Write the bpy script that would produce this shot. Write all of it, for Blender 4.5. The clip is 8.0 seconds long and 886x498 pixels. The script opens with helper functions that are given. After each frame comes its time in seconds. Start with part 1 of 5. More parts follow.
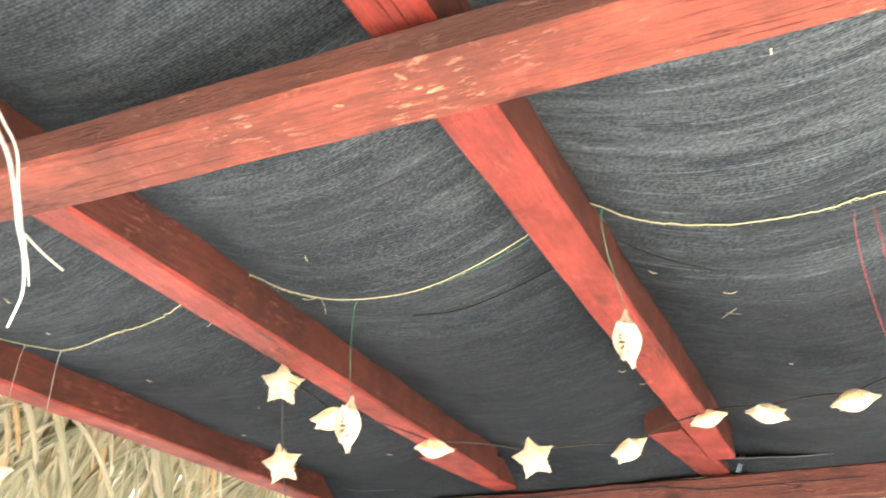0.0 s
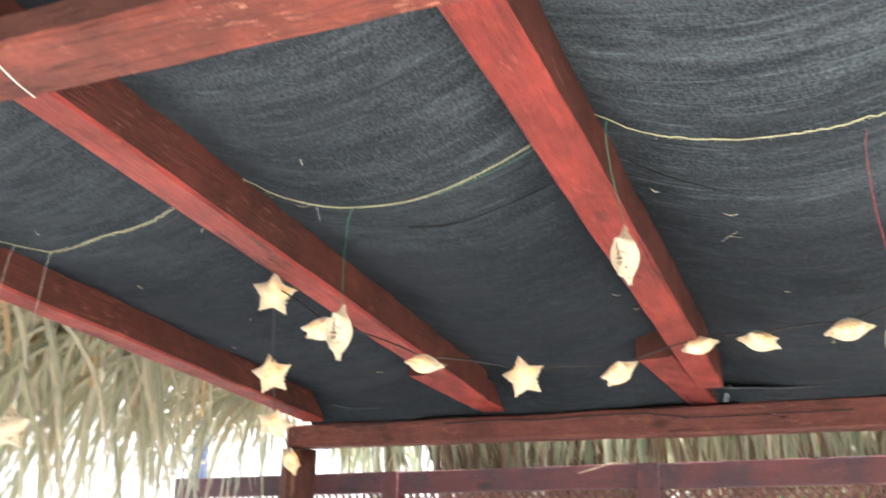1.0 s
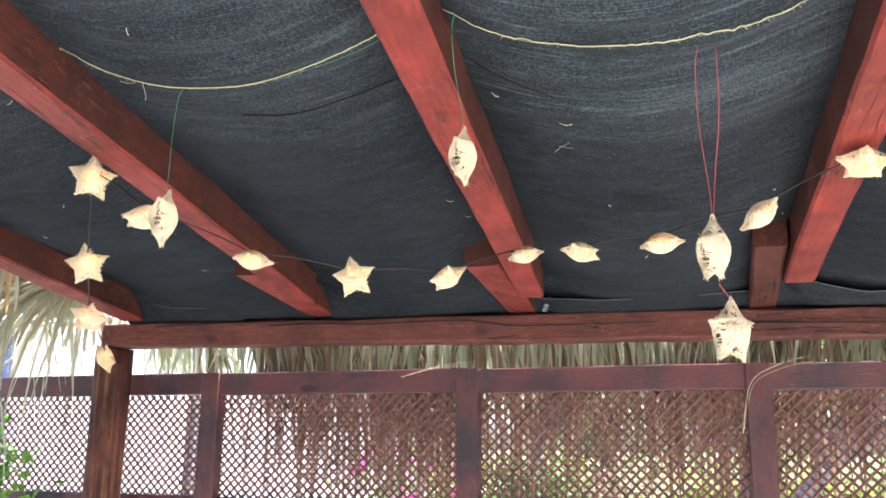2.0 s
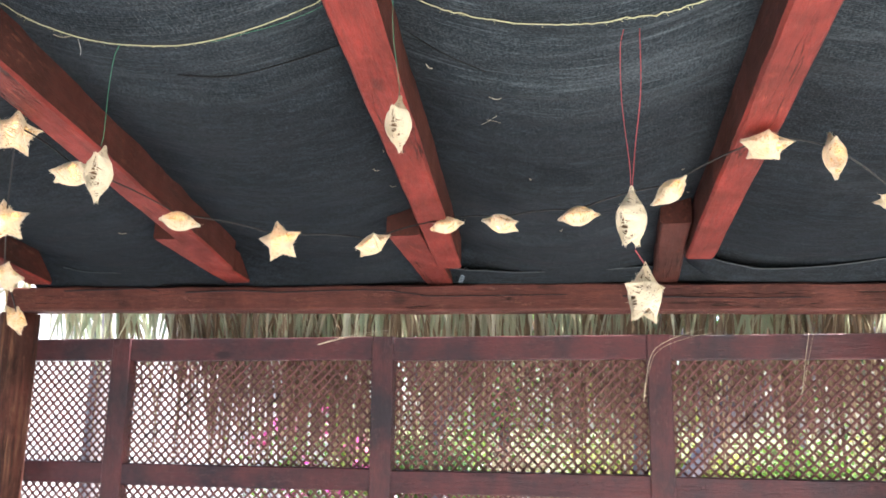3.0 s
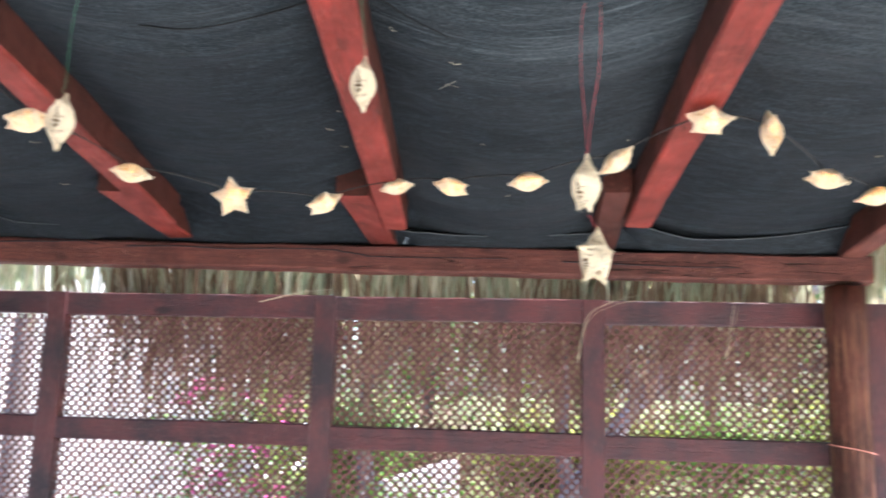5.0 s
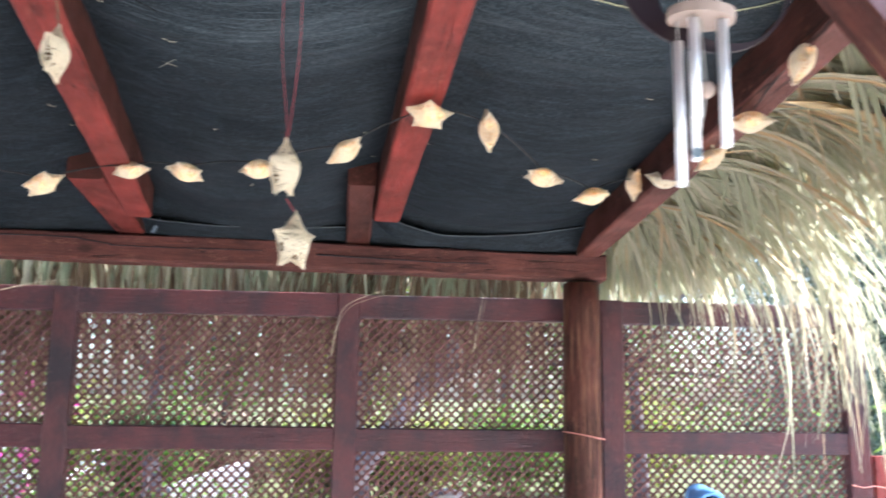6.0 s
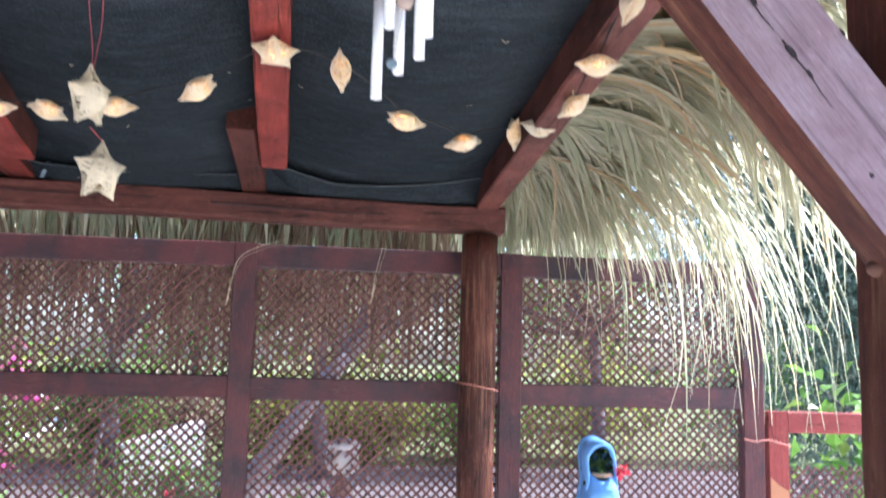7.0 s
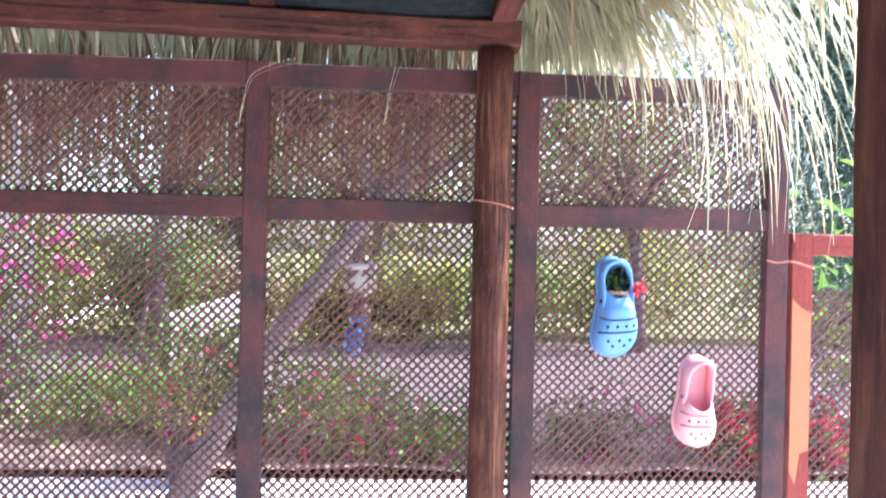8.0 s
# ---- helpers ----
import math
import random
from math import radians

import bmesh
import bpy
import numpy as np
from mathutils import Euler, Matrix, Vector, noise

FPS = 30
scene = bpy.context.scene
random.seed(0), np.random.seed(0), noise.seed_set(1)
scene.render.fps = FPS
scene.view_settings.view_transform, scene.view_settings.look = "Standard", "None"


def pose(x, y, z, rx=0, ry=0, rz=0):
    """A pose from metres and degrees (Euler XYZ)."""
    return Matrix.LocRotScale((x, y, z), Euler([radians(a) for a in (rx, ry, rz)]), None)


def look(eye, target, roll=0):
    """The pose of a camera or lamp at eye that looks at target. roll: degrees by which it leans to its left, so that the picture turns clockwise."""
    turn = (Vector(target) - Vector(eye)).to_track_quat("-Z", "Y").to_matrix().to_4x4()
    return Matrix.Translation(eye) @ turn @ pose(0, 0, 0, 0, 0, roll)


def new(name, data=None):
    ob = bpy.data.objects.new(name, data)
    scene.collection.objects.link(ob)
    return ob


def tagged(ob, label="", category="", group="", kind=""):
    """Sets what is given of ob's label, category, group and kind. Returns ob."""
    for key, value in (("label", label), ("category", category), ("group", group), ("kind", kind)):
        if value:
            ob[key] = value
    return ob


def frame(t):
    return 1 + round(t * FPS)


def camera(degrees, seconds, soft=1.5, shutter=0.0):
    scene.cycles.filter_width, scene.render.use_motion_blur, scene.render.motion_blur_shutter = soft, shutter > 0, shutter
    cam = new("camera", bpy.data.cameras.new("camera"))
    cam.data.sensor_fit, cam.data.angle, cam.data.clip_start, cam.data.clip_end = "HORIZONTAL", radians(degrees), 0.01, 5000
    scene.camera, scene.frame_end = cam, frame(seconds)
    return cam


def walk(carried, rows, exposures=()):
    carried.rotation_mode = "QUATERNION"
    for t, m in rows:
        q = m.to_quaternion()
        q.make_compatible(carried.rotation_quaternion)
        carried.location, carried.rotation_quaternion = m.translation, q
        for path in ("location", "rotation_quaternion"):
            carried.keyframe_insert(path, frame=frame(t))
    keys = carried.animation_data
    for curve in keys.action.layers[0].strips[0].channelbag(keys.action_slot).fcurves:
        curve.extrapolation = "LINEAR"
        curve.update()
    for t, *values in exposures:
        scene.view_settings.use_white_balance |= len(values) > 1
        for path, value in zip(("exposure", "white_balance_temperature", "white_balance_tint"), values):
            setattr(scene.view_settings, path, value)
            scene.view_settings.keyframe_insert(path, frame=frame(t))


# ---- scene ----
cam = camera(54.2, 8.0, 1.65, 0.4)
PATH = [
    (0, (0.115, 0.227, 1.688), (-0.817, 1.818, 2.462), -1.6),
    (0.5, (0.1, 0.241, 1.682), (-0.927, 1.803, 2.391), -0.3),
    (1, (0.096, 0.255, 1.666), (-0.856, 1.898, 2.295), 0.5),
    (1.5, (0.102, 0.268, 1.65), (-0.64, 2.049, 2.174), 0.2),
    (1.8, (0.098, 0.26, 1.635), (-0.55, 2.091, 2.111), -0.1),
    (2, (0.083, 0.272, 1.643), (-0.537, 2.12, 2.087), 0.6),
    (2.2, (0.078, 0.263, 1.627), (-0.51, 2.122, 2.072), 0.1),
    (3.3, (0.035, 0.203, 1.607), (-0.353, 2.129, 1.982), 1.2),
    (3.5, (0.01, 0.196, 1.601), (-0.455, 2.108, 1.959), 1.5),
    (4, (-0.035, 0.18, 1.594), (-0.644, 2.06, 1.904), 2.1),
    (4.2, (-0.038, 0.17, 1.594), (-0.634, 2.054, 1.903), 2.4),
    (5.3, (0.063, 0.172, 1.595), (-0.029, 2.144, 1.918), 1.4),
    (5.5, (0.087, 0.18, 1.579), (0.081, 2.154, 1.901), 1.5),
    (6, (0.177, 0.18, 1.576), (0.359, 2.143, 1.912), 0.9),
    (6.5, (0.305, 0.177, 1.571), (0.574, 2.123, 1.944), 2.1),
    (7, (0.404, 0.169, 1.54), (0.636, 2.139, 1.8), 1.6),
    (7.5, (0.45, 0.177, 1.454), (0.664, 2.163, 1.561), 1.8),
    (7.8, (0.468, 0.197, 1.403), (0.647, 2.189, 1.437), 1.7),
    (8, (0.494, 0.208, 1.342), (0.633, 2.203, 1.352), 1.4),
]
walk(cam, [(t, look(eye, target, roll)) for t, eye, target, roll in PATH],
     [(0, 3.42, 6750, 10), (0.3, 2.9, 6650, 10), (0.6, 2.75, 6400, 10), (1.0, 2.72, 6150, 10), (2.0, 2.5, 5950, 10), (4.2, 2.37, 5850, 10), (5.5, 2.42, 5600, 10), (6.5, 1.8, 5350, 10), (7.0, 1.87, 5300, 11), (8.0, 2.1, 5480, 13)])

# ---- world, sun ----
world = bpy.data.worlds.new("sky")
scene.world = world
world.use_nodes = True
wn = world.node_tree.nodes
sky = wn.new("ShaderNodeTexSky")
sky.sky_type = "NISHITA"
sky.sun_disc = False
SUN_EL, SUN_AZ = 50.0, 86.0      # degrees; azimuth clockwise from +y
sky.sun_elevation = radians(SUN_EL)
sky.sun_rotation = radians(SUN_AZ)
sky.air_density, sky.dust_density, sky.ozone_density = 1.0, 3.0, 1.0
world.node_tree.links.new(sky.outputs["Color"], wn["Background"].inputs["Color"])
wn["Background"].inputs["Strength"].default_value = 0.15
sun = new("sun", bpy.data.lights.new("sun", "SUN"))
sun.data.energy = 5.0
sun.data.angle = radians(0.6)
sun.data.color = (1.0, 0.93, 0.82)
sun_dir = Vector((math.sin(radians(SUN_AZ)) * math.cos(radians(SUN_EL)),
                  math.cos(radians(SUN_AZ)) * math.cos(radians(SUN_EL)), math.sin(radians(SUN_EL))))
sun.matrix_world = look(sun_dir * 20, (0, 0, 0))

# ---- materials ----


class Mat:
    """A node material with a short way to add and join nodes."""

    def __init__(self, name, rough=0.6, spec=0.4):
        self.m = bpy.data.materials.new(name)
        self.m.use_nodes = True
        self.t = self.m.node_tree
        self.b = self.t.nodes["Principled BSDF"]
        self.b.inputs["Roughness"].default_value = rough
        self.b.inputs["Specular IOR Level"].default_value = spec
        self.coord = self.t.nodes.new("ShaderNodeTexCoord")

    def n(self, kind, **values):
        node = self.t.nodes.new("ShaderNode" + kind)
        for key, value in values.items():
            node.inputs[key.replace("_", " ")].default_value = value
        return node

    def j(self, a, b):
        self.t.links.new(a, b)

    def coords(self, scale=(1, 1, 1), space="Object", shift=True):
        mp = self.n("Mapping")
        mp.inputs["Scale"].default_value = scale
        self.j(self.coord.outputs[space], mp.inputs["Vector"])
        if shift:
            info = self.n("ObjectInfo")
            add = self.t.nodes.new("ShaderNodeVectorMath")
            add.operation = "MULTIPLY"
            self.j(info.outputs["Random"], add.inputs[0])
            add.inputs[1].default_value = (17.0, 31.0, 23.0)
            self.j(add.outputs[0], mp.inputs["Location"])
        return mp.outputs["Vector"]

    def noise(self, vector, scale, detail=4.0, rough=0.6):
        node = self.n("TexNoise", Scale=scale, Detail=detail, Roughness=rough)
        self.j(vector, node.inputs["Vector"])
        return node.outputs["Fac"]

    def ramp(self, fac, stops):
        node = self.n("ValToRGB")
        el = node.color_ramp.elements
        while len(el) < len(stops):
            el.new(0.5)
        for e, (p, c) in zip(el, stops):
            e.position = p
            e.color = (*c, 1.0) if len(c) == 3 else c
        self.j(fac, node.inputs["Fac"])
        return node.outputs["Color"]

    def mix(self, fac, a, b, blend="MIX"):
        node = self.n("Mix")
        node.data_type, node.blend_type = "RGBA", blend
        for value, slot in ((fac, 0), (a, 6), (b, 7)):
            if isinstance(value, (int, float)):
                node.inputs[slot].default_value = value
            elif isinstance(value, tuple):
                node.inputs[slot].default_value = (*value, 1.0)
            else:
                self.j(value, node.inputs[slot])
        return node.outputs[2]

    def math(self, op, a, b):
        node = self.n("Math")
        node.operation = op
        for value, slot in ((a, 0), (b, 1)):
            if isinstance(value, (int, float)):
                node.inputs[slot].default_value = value
            else:
                self.j(value, node.inputs[slot])
        return node.outputs[0]

    def bump(self, height, strength=0.3, distance=0.002):
        node = self.n("Bump", Strength=strength, Distance=distance)
        self.j(height, node.inputs["Height"])
        self.j(node.outputs["Normal"], self.b.inputs["Normal"])

    def colour(self, value):
        if isinstance(value, tuple):
            self.b.inputs["Base Color"].default_value = (*value, 1.0)
        else:
            self.j(value, self.b.inputs["Base Color"])
        return self


def painted_wood(name, base, dark, worn, rough, chips=0.5, spec=0.2, cracks=0.9, streaks=0.0, grainy=0.75):
    """Painted timber with its length along the local x axis: grain, blotches, chips, long cracks."""
    m = Mat(name, rough, spec)
    v = m.coords((1, 1, 1))
    grain = m.noise(m.coords((2.5, 34, 34)), 4.0, 7.0, 0.7)
    fine = m.noise(m.coords((22, 130, 130)), 3.0, 4.0, 0.65)
    blotch = m.noise(v, 6.0, 5.0, 0.65)
    speck = m.noise(v, 70.0, 4.0, 0.7)
    col = m.mix(m.ramp(blotch, [(0.36, (0, 0, 0)), (0.66, (1, 1, 1))]), base, dark)
    col = m.mix(m.ramp(grain, [(0.38, (1, 1, 1)), (0.58, (0, 0, 0))]), col, m.mix(grainy, col, dark))
    deep = tuple(k * 0.45 for k in dark)
    col = m.mix(m.ramp(fine, [(0.34, (0.8, 0.8, 0.8)), (0.52, (0, 0, 0))]), col, m.mix(0.38, col, deep))
    col = m.mix(m.ramp(speck, [(0.60, (0, 0, 0)), (0.72, (0.6, 0.6, 0.6))]), col, m.mix(0.4, col, worn))
    chip = m.math("MULTIPLY", m.ramp(m.noise(m.coords((5, 18, 18)), 6.0, 6.0, 0.75), [(0.56, (0, 0, 0)), (0.62, (1, 1, 1))]),
                  m.ramp(m.noise(v, 8.0, 3.0), [(0.47, (0, 0, 0)), (0.57, (1, 1, 1))]))
    col = m.mix(m.math("MULTIPLY", chip, chips), col, worn)
    crack = m.ramp(m.noise(m.coords((0.9, 16, 16)), 2.2, 4.0, 0.5), [(0.490, (0, 0, 0)), (0.498, (1, 1, 1)), (0.502, (1, 1, 1)), (0.510, (0, 0, 0))])
    crack = m.math("MULTIPLY", crack, m.ramp(m.noise(v, 3.0, 2.0), [(0.5, (0, 0, 0)), (0.58, (1, 1, 1))]))
    if streaks:
        run = m.noise(m.coords((1.1, 20, 20)), 3.0, 6.0, 0.7)
        gate = m.ramp(m.noise(m.coords((1.5, 4, 4)), 3.0, 3.0), [(0.42, (0, 0, 0)), (0.60, (1, 1, 1))])
        col = m.mix(m.math("MULTIPLY", m.math("MULTIPLY", m.ramp(run, [(0.48, (0, 0, 0)), (0.66, (1, 1, 1))]), gate), streaks), col, worn)
        col = m.mix(m.math("MULTIPLY", m.ramp(run, [(0.34, (1, 1, 1)), (0.46, (0, 0, 0))]), 0.7), col, deep)
    knot = m.n("TexVoronoi", Scale=2.6)
    m.j(m.coords((1.0, 2.2, 2.2)), knot.inputs["Vector"])
    eye = m.ramp(m.math("ADD", knot.outputs["Distance"], m.math("MULTIPLY", fine, 0.06)), [(0.075, (1, 1, 1)), (0.12, (0, 0, 0))])
    col = m.mix(m.math("MULTIPLY", eye, 0.8), col, deep)
    col = m.mix(m.math("MULTIPLY", crack, cracks), col, (0.015, 0.010, 0.008))
    m.colour(col)
    ht = m.math("SUBTRACT", m.math("ADD", grain, m.math("MULTIPLY", fine, 0.7)), m.math("MULTIPLY", crack, 2.2 * cracks))
    ht = m.math("SUBTRACT", ht, m.math("MULTIPLY", chip, 0.5))
    m.bump(ht, 0.8, 0.003)
    m.j(m.ramp(blotch, [(0.3, (rough - 0.1,) * 3), (0.7, (rough + 0.15,) * 3)]), m.b.inputs["Roughness"])
    return m.m


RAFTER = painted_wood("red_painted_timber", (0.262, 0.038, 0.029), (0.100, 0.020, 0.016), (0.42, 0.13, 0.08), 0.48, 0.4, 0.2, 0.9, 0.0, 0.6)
BEAM = painted_wood("weathered_red_timber", (0.27, 0.062, 0.040), (0.088, 0.029, 0.022), (0.48, 0.21, 0.14), 0.62, 0.85, 0.2, 0.6)
FAR_BEAM = painted_wood("dull_red_timber", (0.170, 0.055, 0.043), (0.070, 0.027, 0.023), (0.30, 0.13, 0.10), 0.55, 0.4)
FENCE = painted_wood("maroon_painted_board", (0.126, 0.036, 0.040), (0.034, 0.026, 0.034), (0.24, 0.10, 0.10), 0.42, 0.2, 0.35, 0.15, 0.0, 0.25)
POST = painted_wood("dark_stained_log", (0.120, 0.036, 0.026), (0.045, 0.017, 0.014), (0.32, 0.165, 0.095), 0.55, 0.25, 0.2, 0.9, 0.55)
GATE = painted_wood("pinkish_red_board", (0.36, 0.075, 0.065), (0.24, 0.05, 0.048), (0.45, 0.2, 0.16), 0.5, 0.3)
# brown coat darkened by the shade between the rafters, put into the colour
BROWN_SHADE = painted_wood("shaded_brown_coat", (0.098, 0.027, 0.020), (0.044, 0.016, 0.012), (0.24, 0.09, 0.055), 0.6, 0.5)
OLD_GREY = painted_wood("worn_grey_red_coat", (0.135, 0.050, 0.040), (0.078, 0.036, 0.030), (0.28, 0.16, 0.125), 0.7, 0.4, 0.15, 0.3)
# mauve is the sky's reflection on the brace, put into the colour
MAUVE = painted_wood("sky_tinted_mauve", (0.325, 0.250, 0.300), (0.20, 0.125, 0.155), (0.44, 0.34, 0.37), 0.55, 0.9, 0.2, 0.6, 0.12, 0.45)
SLAT = painted_wood("red_brown_slat", (0.212, 0.092, 0.084), (0.112, 0.052, 0.050), (0.32, 0.16, 0.14), 0.45, 0.2)


def cloth_material():
    """Woven navy shade net: cross ribs, pale streaks, light painted by the seam, lint."""
    m = Mat("dark_shade_cloth", 0.85, 0.04)
    v = m.coords((1, 1, 1), shift=False)
    wave = m.n("TexWave", Scale=84.0, Distortion=0.8, Detail=2.0, Detail_Scale=0.8)
    wave.bands_direction = "Y"
    m.j(v, wave.inputs["Vector"])
    weave = m.n("TexWave", Scale=66.0, Distortion=2.6, Detail=3.0, Detail_Scale=3.0)
    weave.bands_direction = "X"
    m.j(v, weave.inputs["Vector"])
    streak = m.noise(m.coords((1.4, 11.0, 3.0), shift=False), 3.2, 7.0, 0.68)
    thin = m.noise(m.coords((2.2, 42.0, 4.0), shift=False), 3.0, 6.0, 0.72)
    worn = m.noise(m.coords((6, 26, 6), shift=False), 3.0, 6.0, 0.72)
    patch = m.noise(v, 2.0, 4.0, 0.6)
    col = m.mix(m.ramp(patch, [(0.35, (0, 0, 0)), (0.7, (1, 1, 1))]), (0.0132, 0.0152, 0.0180), (0.0255, 0.0282, 0.0322))
    # pale blue streaks stand for light on the folds
    col = m.mix(m.math("MULTIPLY", m.ramp(worn, [(0.46, (0, 0, 0)), (0.72, (1, 1, 1))]), 0.40), col, (0.055, 0.075, 0.092))
    # light on the folds near the seam, painted as a paler band and streaks
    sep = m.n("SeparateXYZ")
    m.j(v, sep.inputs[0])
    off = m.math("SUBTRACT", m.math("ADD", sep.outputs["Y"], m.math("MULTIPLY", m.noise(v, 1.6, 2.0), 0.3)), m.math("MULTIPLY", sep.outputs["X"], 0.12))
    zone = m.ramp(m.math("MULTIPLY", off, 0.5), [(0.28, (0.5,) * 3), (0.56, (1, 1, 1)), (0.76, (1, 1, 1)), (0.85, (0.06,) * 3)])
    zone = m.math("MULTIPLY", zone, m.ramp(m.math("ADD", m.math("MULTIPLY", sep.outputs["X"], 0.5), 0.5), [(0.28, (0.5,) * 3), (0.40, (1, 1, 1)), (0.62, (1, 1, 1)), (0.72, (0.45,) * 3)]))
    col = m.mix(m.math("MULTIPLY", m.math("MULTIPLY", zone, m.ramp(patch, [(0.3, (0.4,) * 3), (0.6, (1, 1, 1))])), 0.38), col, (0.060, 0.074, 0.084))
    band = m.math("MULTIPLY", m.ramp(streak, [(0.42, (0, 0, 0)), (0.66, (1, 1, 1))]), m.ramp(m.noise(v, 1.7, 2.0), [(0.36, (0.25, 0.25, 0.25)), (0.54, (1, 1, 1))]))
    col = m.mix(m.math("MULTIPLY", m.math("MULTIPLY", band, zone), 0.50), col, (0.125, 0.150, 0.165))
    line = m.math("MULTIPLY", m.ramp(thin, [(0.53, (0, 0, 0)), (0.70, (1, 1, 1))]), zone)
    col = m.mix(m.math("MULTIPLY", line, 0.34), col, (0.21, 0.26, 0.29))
    speck = m.noise(v, 260.0, 3.0, 0.7)
    col = m.mix(m.ramp(speck, [(0.40, (0.75, 0.75, 0.75)), (0.56, (0, 0, 0))]), col, m.mix(0.7, col, (0.003, 0.005, 0.008)))
    col = m.mix(m.ramp(speck, [(0.54, (0, 0, 0)), (0.72, (0.5, 0.5, 0.5))]), col, m.mix(0.35, col, (0.13, 0.165, 0.19)))
    lint = m.ramp(m.noise(m.coords((70, 230, 60), shift=False), 1.0, 2.0), [(0.76, (0, 0, 0)), (0.79, (1, 1, 1))])
    col = m.mix(m.math("MULTIPLY", lint, 0.35), col, (0.3, 0.3, 0.28))
    rib = m.math("ADD", m.math("MULTIPLY", wave.outputs["Fac"], 0.42), m.math("ADD", m.math("MULTIPLY", weave.outputs["Fac"], 0.14), m.math("MULTIPLY", speck, 0.30)))
    col = m.mix(m.ramp(rib, [(0.15, (0.45, 0.45, 0.45)), (0.55, (0, 0, 0))]), col, m.mix(0.7, col, (0.003, 0.004, 0.006)))
    col = m.mix(m.ramp(rib, [(0.55, (0, 0, 0)), (0.95, (0.30, 0.30, 0.30))]), col, m.mix(0.5, col, (0.10, 0.12, 0.135)))
    m.colour(col)
    m.bump(m.math("ADD", rib, m.math("ADD", m.math("MULTIPLY", streak, 1.1), m.math("MULTIPLY", thin, 0.35))), 0.5, 0.0022)
    return m.m


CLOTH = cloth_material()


def fibre_material(name, stops, rough=0.6, trans=0.0, spec=0.3):
    """Dry or green leaf strips: a colour for each loose strip, streaks along them, light through them."""
    m = Mat(name, rough, spec)
    geo = m.n("NewGeometry")
    col = m.ramp(geo.outputs["Random Per Island"], stops)
    v = m.coords((1, 1, 1))
    col = m.mix(m.math("MULTIPLY", m.noise(v, 35.0, 4.0), 0.5), col, m.mix(0.55, col, (0.02, 0.02, 0.012)))
    m.colour(col)
    m.bump(m.noise(v, 160.0, 2.0), 0.25, 0.001)
    if trans:
        out = m.t.nodes["Material Output"]
        tr = m.n("BsdfTranslucent")
        m.j(col, tr.inputs["Color"])
        mx = m.n("MixShader")
        mx.inputs[0].default_value = trans
        m.j(m.b.outputs[0], mx.inputs[1])
        m.j(tr.outputs[0], mx.inputs[2])
        m.j(mx.outputs[0], out.inputs["Surface"])
    return m.m


PALM = fibre_material("dry_palm_leaf", [(0.0, (0.53, 0.48, 0.33)), (0.3, (0.44, 0.45, 0.31)), (0.55, (0.64, 0.59, 0.45)), (0.8, (0.34, 0.36, 0.25)), (0.92, (0.62, 0.44, 0.25)), (1.0, (0.69, 0.64, 0.51))], 0.5, 0.58)
PALM_FAR = fibre_material("green_brown_palm_leaf", [(0.0, (0.50, 0.49, 0.33)), (0.35, (0.42, 0.50, 0.34)), (0.7, (0.54, 0.49, 0.34)), (1.0, (0.66, 0.67, 0.50))], 0.55, 0.5)
PALM_TAN = fibre_material("tan_leaf_base", [(0.0, (0.55, 0.40, 0.22)), (1.0, (0.62, 0.48, 0.28))], 0.6, 0.35)
# brown mixes dead-leaf colour with painted shade behind the lattice
PALM_BROWN = fibre_material("brown_palm_leaf", [(0.0, (0.30, 0.21, 0.135)), (0.5, (0.21, 0.15, 0.095)), (1.0, (0.39, 0.295, 0.195))], 0.65, 0.3)
STRIP = fibre_material("bleached_palm_strip", [(0.0, (0.86, 0.82, 0.76)), (1.0, (0.78, 0.74, 0.70))], 0.6, 0.3)
STRAW = fibre_material("pale_straw", [(0.0, (0.62, 0.52, 0.36)), (1.0, (0.72, 0.66, 0.5))], 0.6, 0.2)
LEAF_VINE = fibre_material("bright_vine_leaf", [(0.0, (0.14, 0.32, 0.05)), (0.6, (0.22, 0.42, 0.07)), (1.0, (0.32, 0.48, 0.10))], 0.45, 0.5)
LEAF_DARK = fibre_material("dark_green_leaf", [(0.0, (0.035, 0.075, 0.025)), (0.5, (0.06, 0.12, 0.035)), (1.0, (0.10, 0.16, 0.05))], 0.5, 0.25)
LEAF_LIGHT = fibre_material("fresh_green_leaf", [(0.0, (0.09, 0.20, 0.03)), (0.6, (0.16, 0.30, 0.05)), (1.0, (0.26, 0.36, 0.07))], 0.45, 0.4)
LEAF_YELLOW = fibre_material("yellow_green_leaf", [(0.0, (0.12, 0.17, 0.04)), (0.45, (0.28, 0.34, 0.06)), (0.8, (0.46, 0.48, 0.10)), (1.0, (0.56, 0.54, 0.22))], 0.5, 0.5)
LEAF_BLUE = fibre_material("blue_green_leaf", [(0.0, (0.13, 0.195, 0.145)), (0.6, (0.23, 0.31, 0.24)), (1.0, (0.36, 0.44, 0.35))], 0.6, 0.35)
LEAF_AUTUMN = fibre_material("brown_green_leaf", [(0.0, (0.22, 0.15, 0.11)), (0.35, (0.33, 0.25, 0.18)), (0.6, (0.20, 0.22, 0.10)), (1.0, (0.42, 0.34, 0.26))], 0.55, 0.35)
PETAL_PINK = fibre_material("pink_petal", [(0.0, (0.62, 0.06, 0.30)), (1.0, (0.75, 0.16, 0.42))], 0.5, 0.3)
PETAL_RED = fibre_material("red_petal", [(0.0, (0.60, 0.02, 0.05)), (1.0, (0.75, 0.06, 0.10))], 0.5, 0.25)
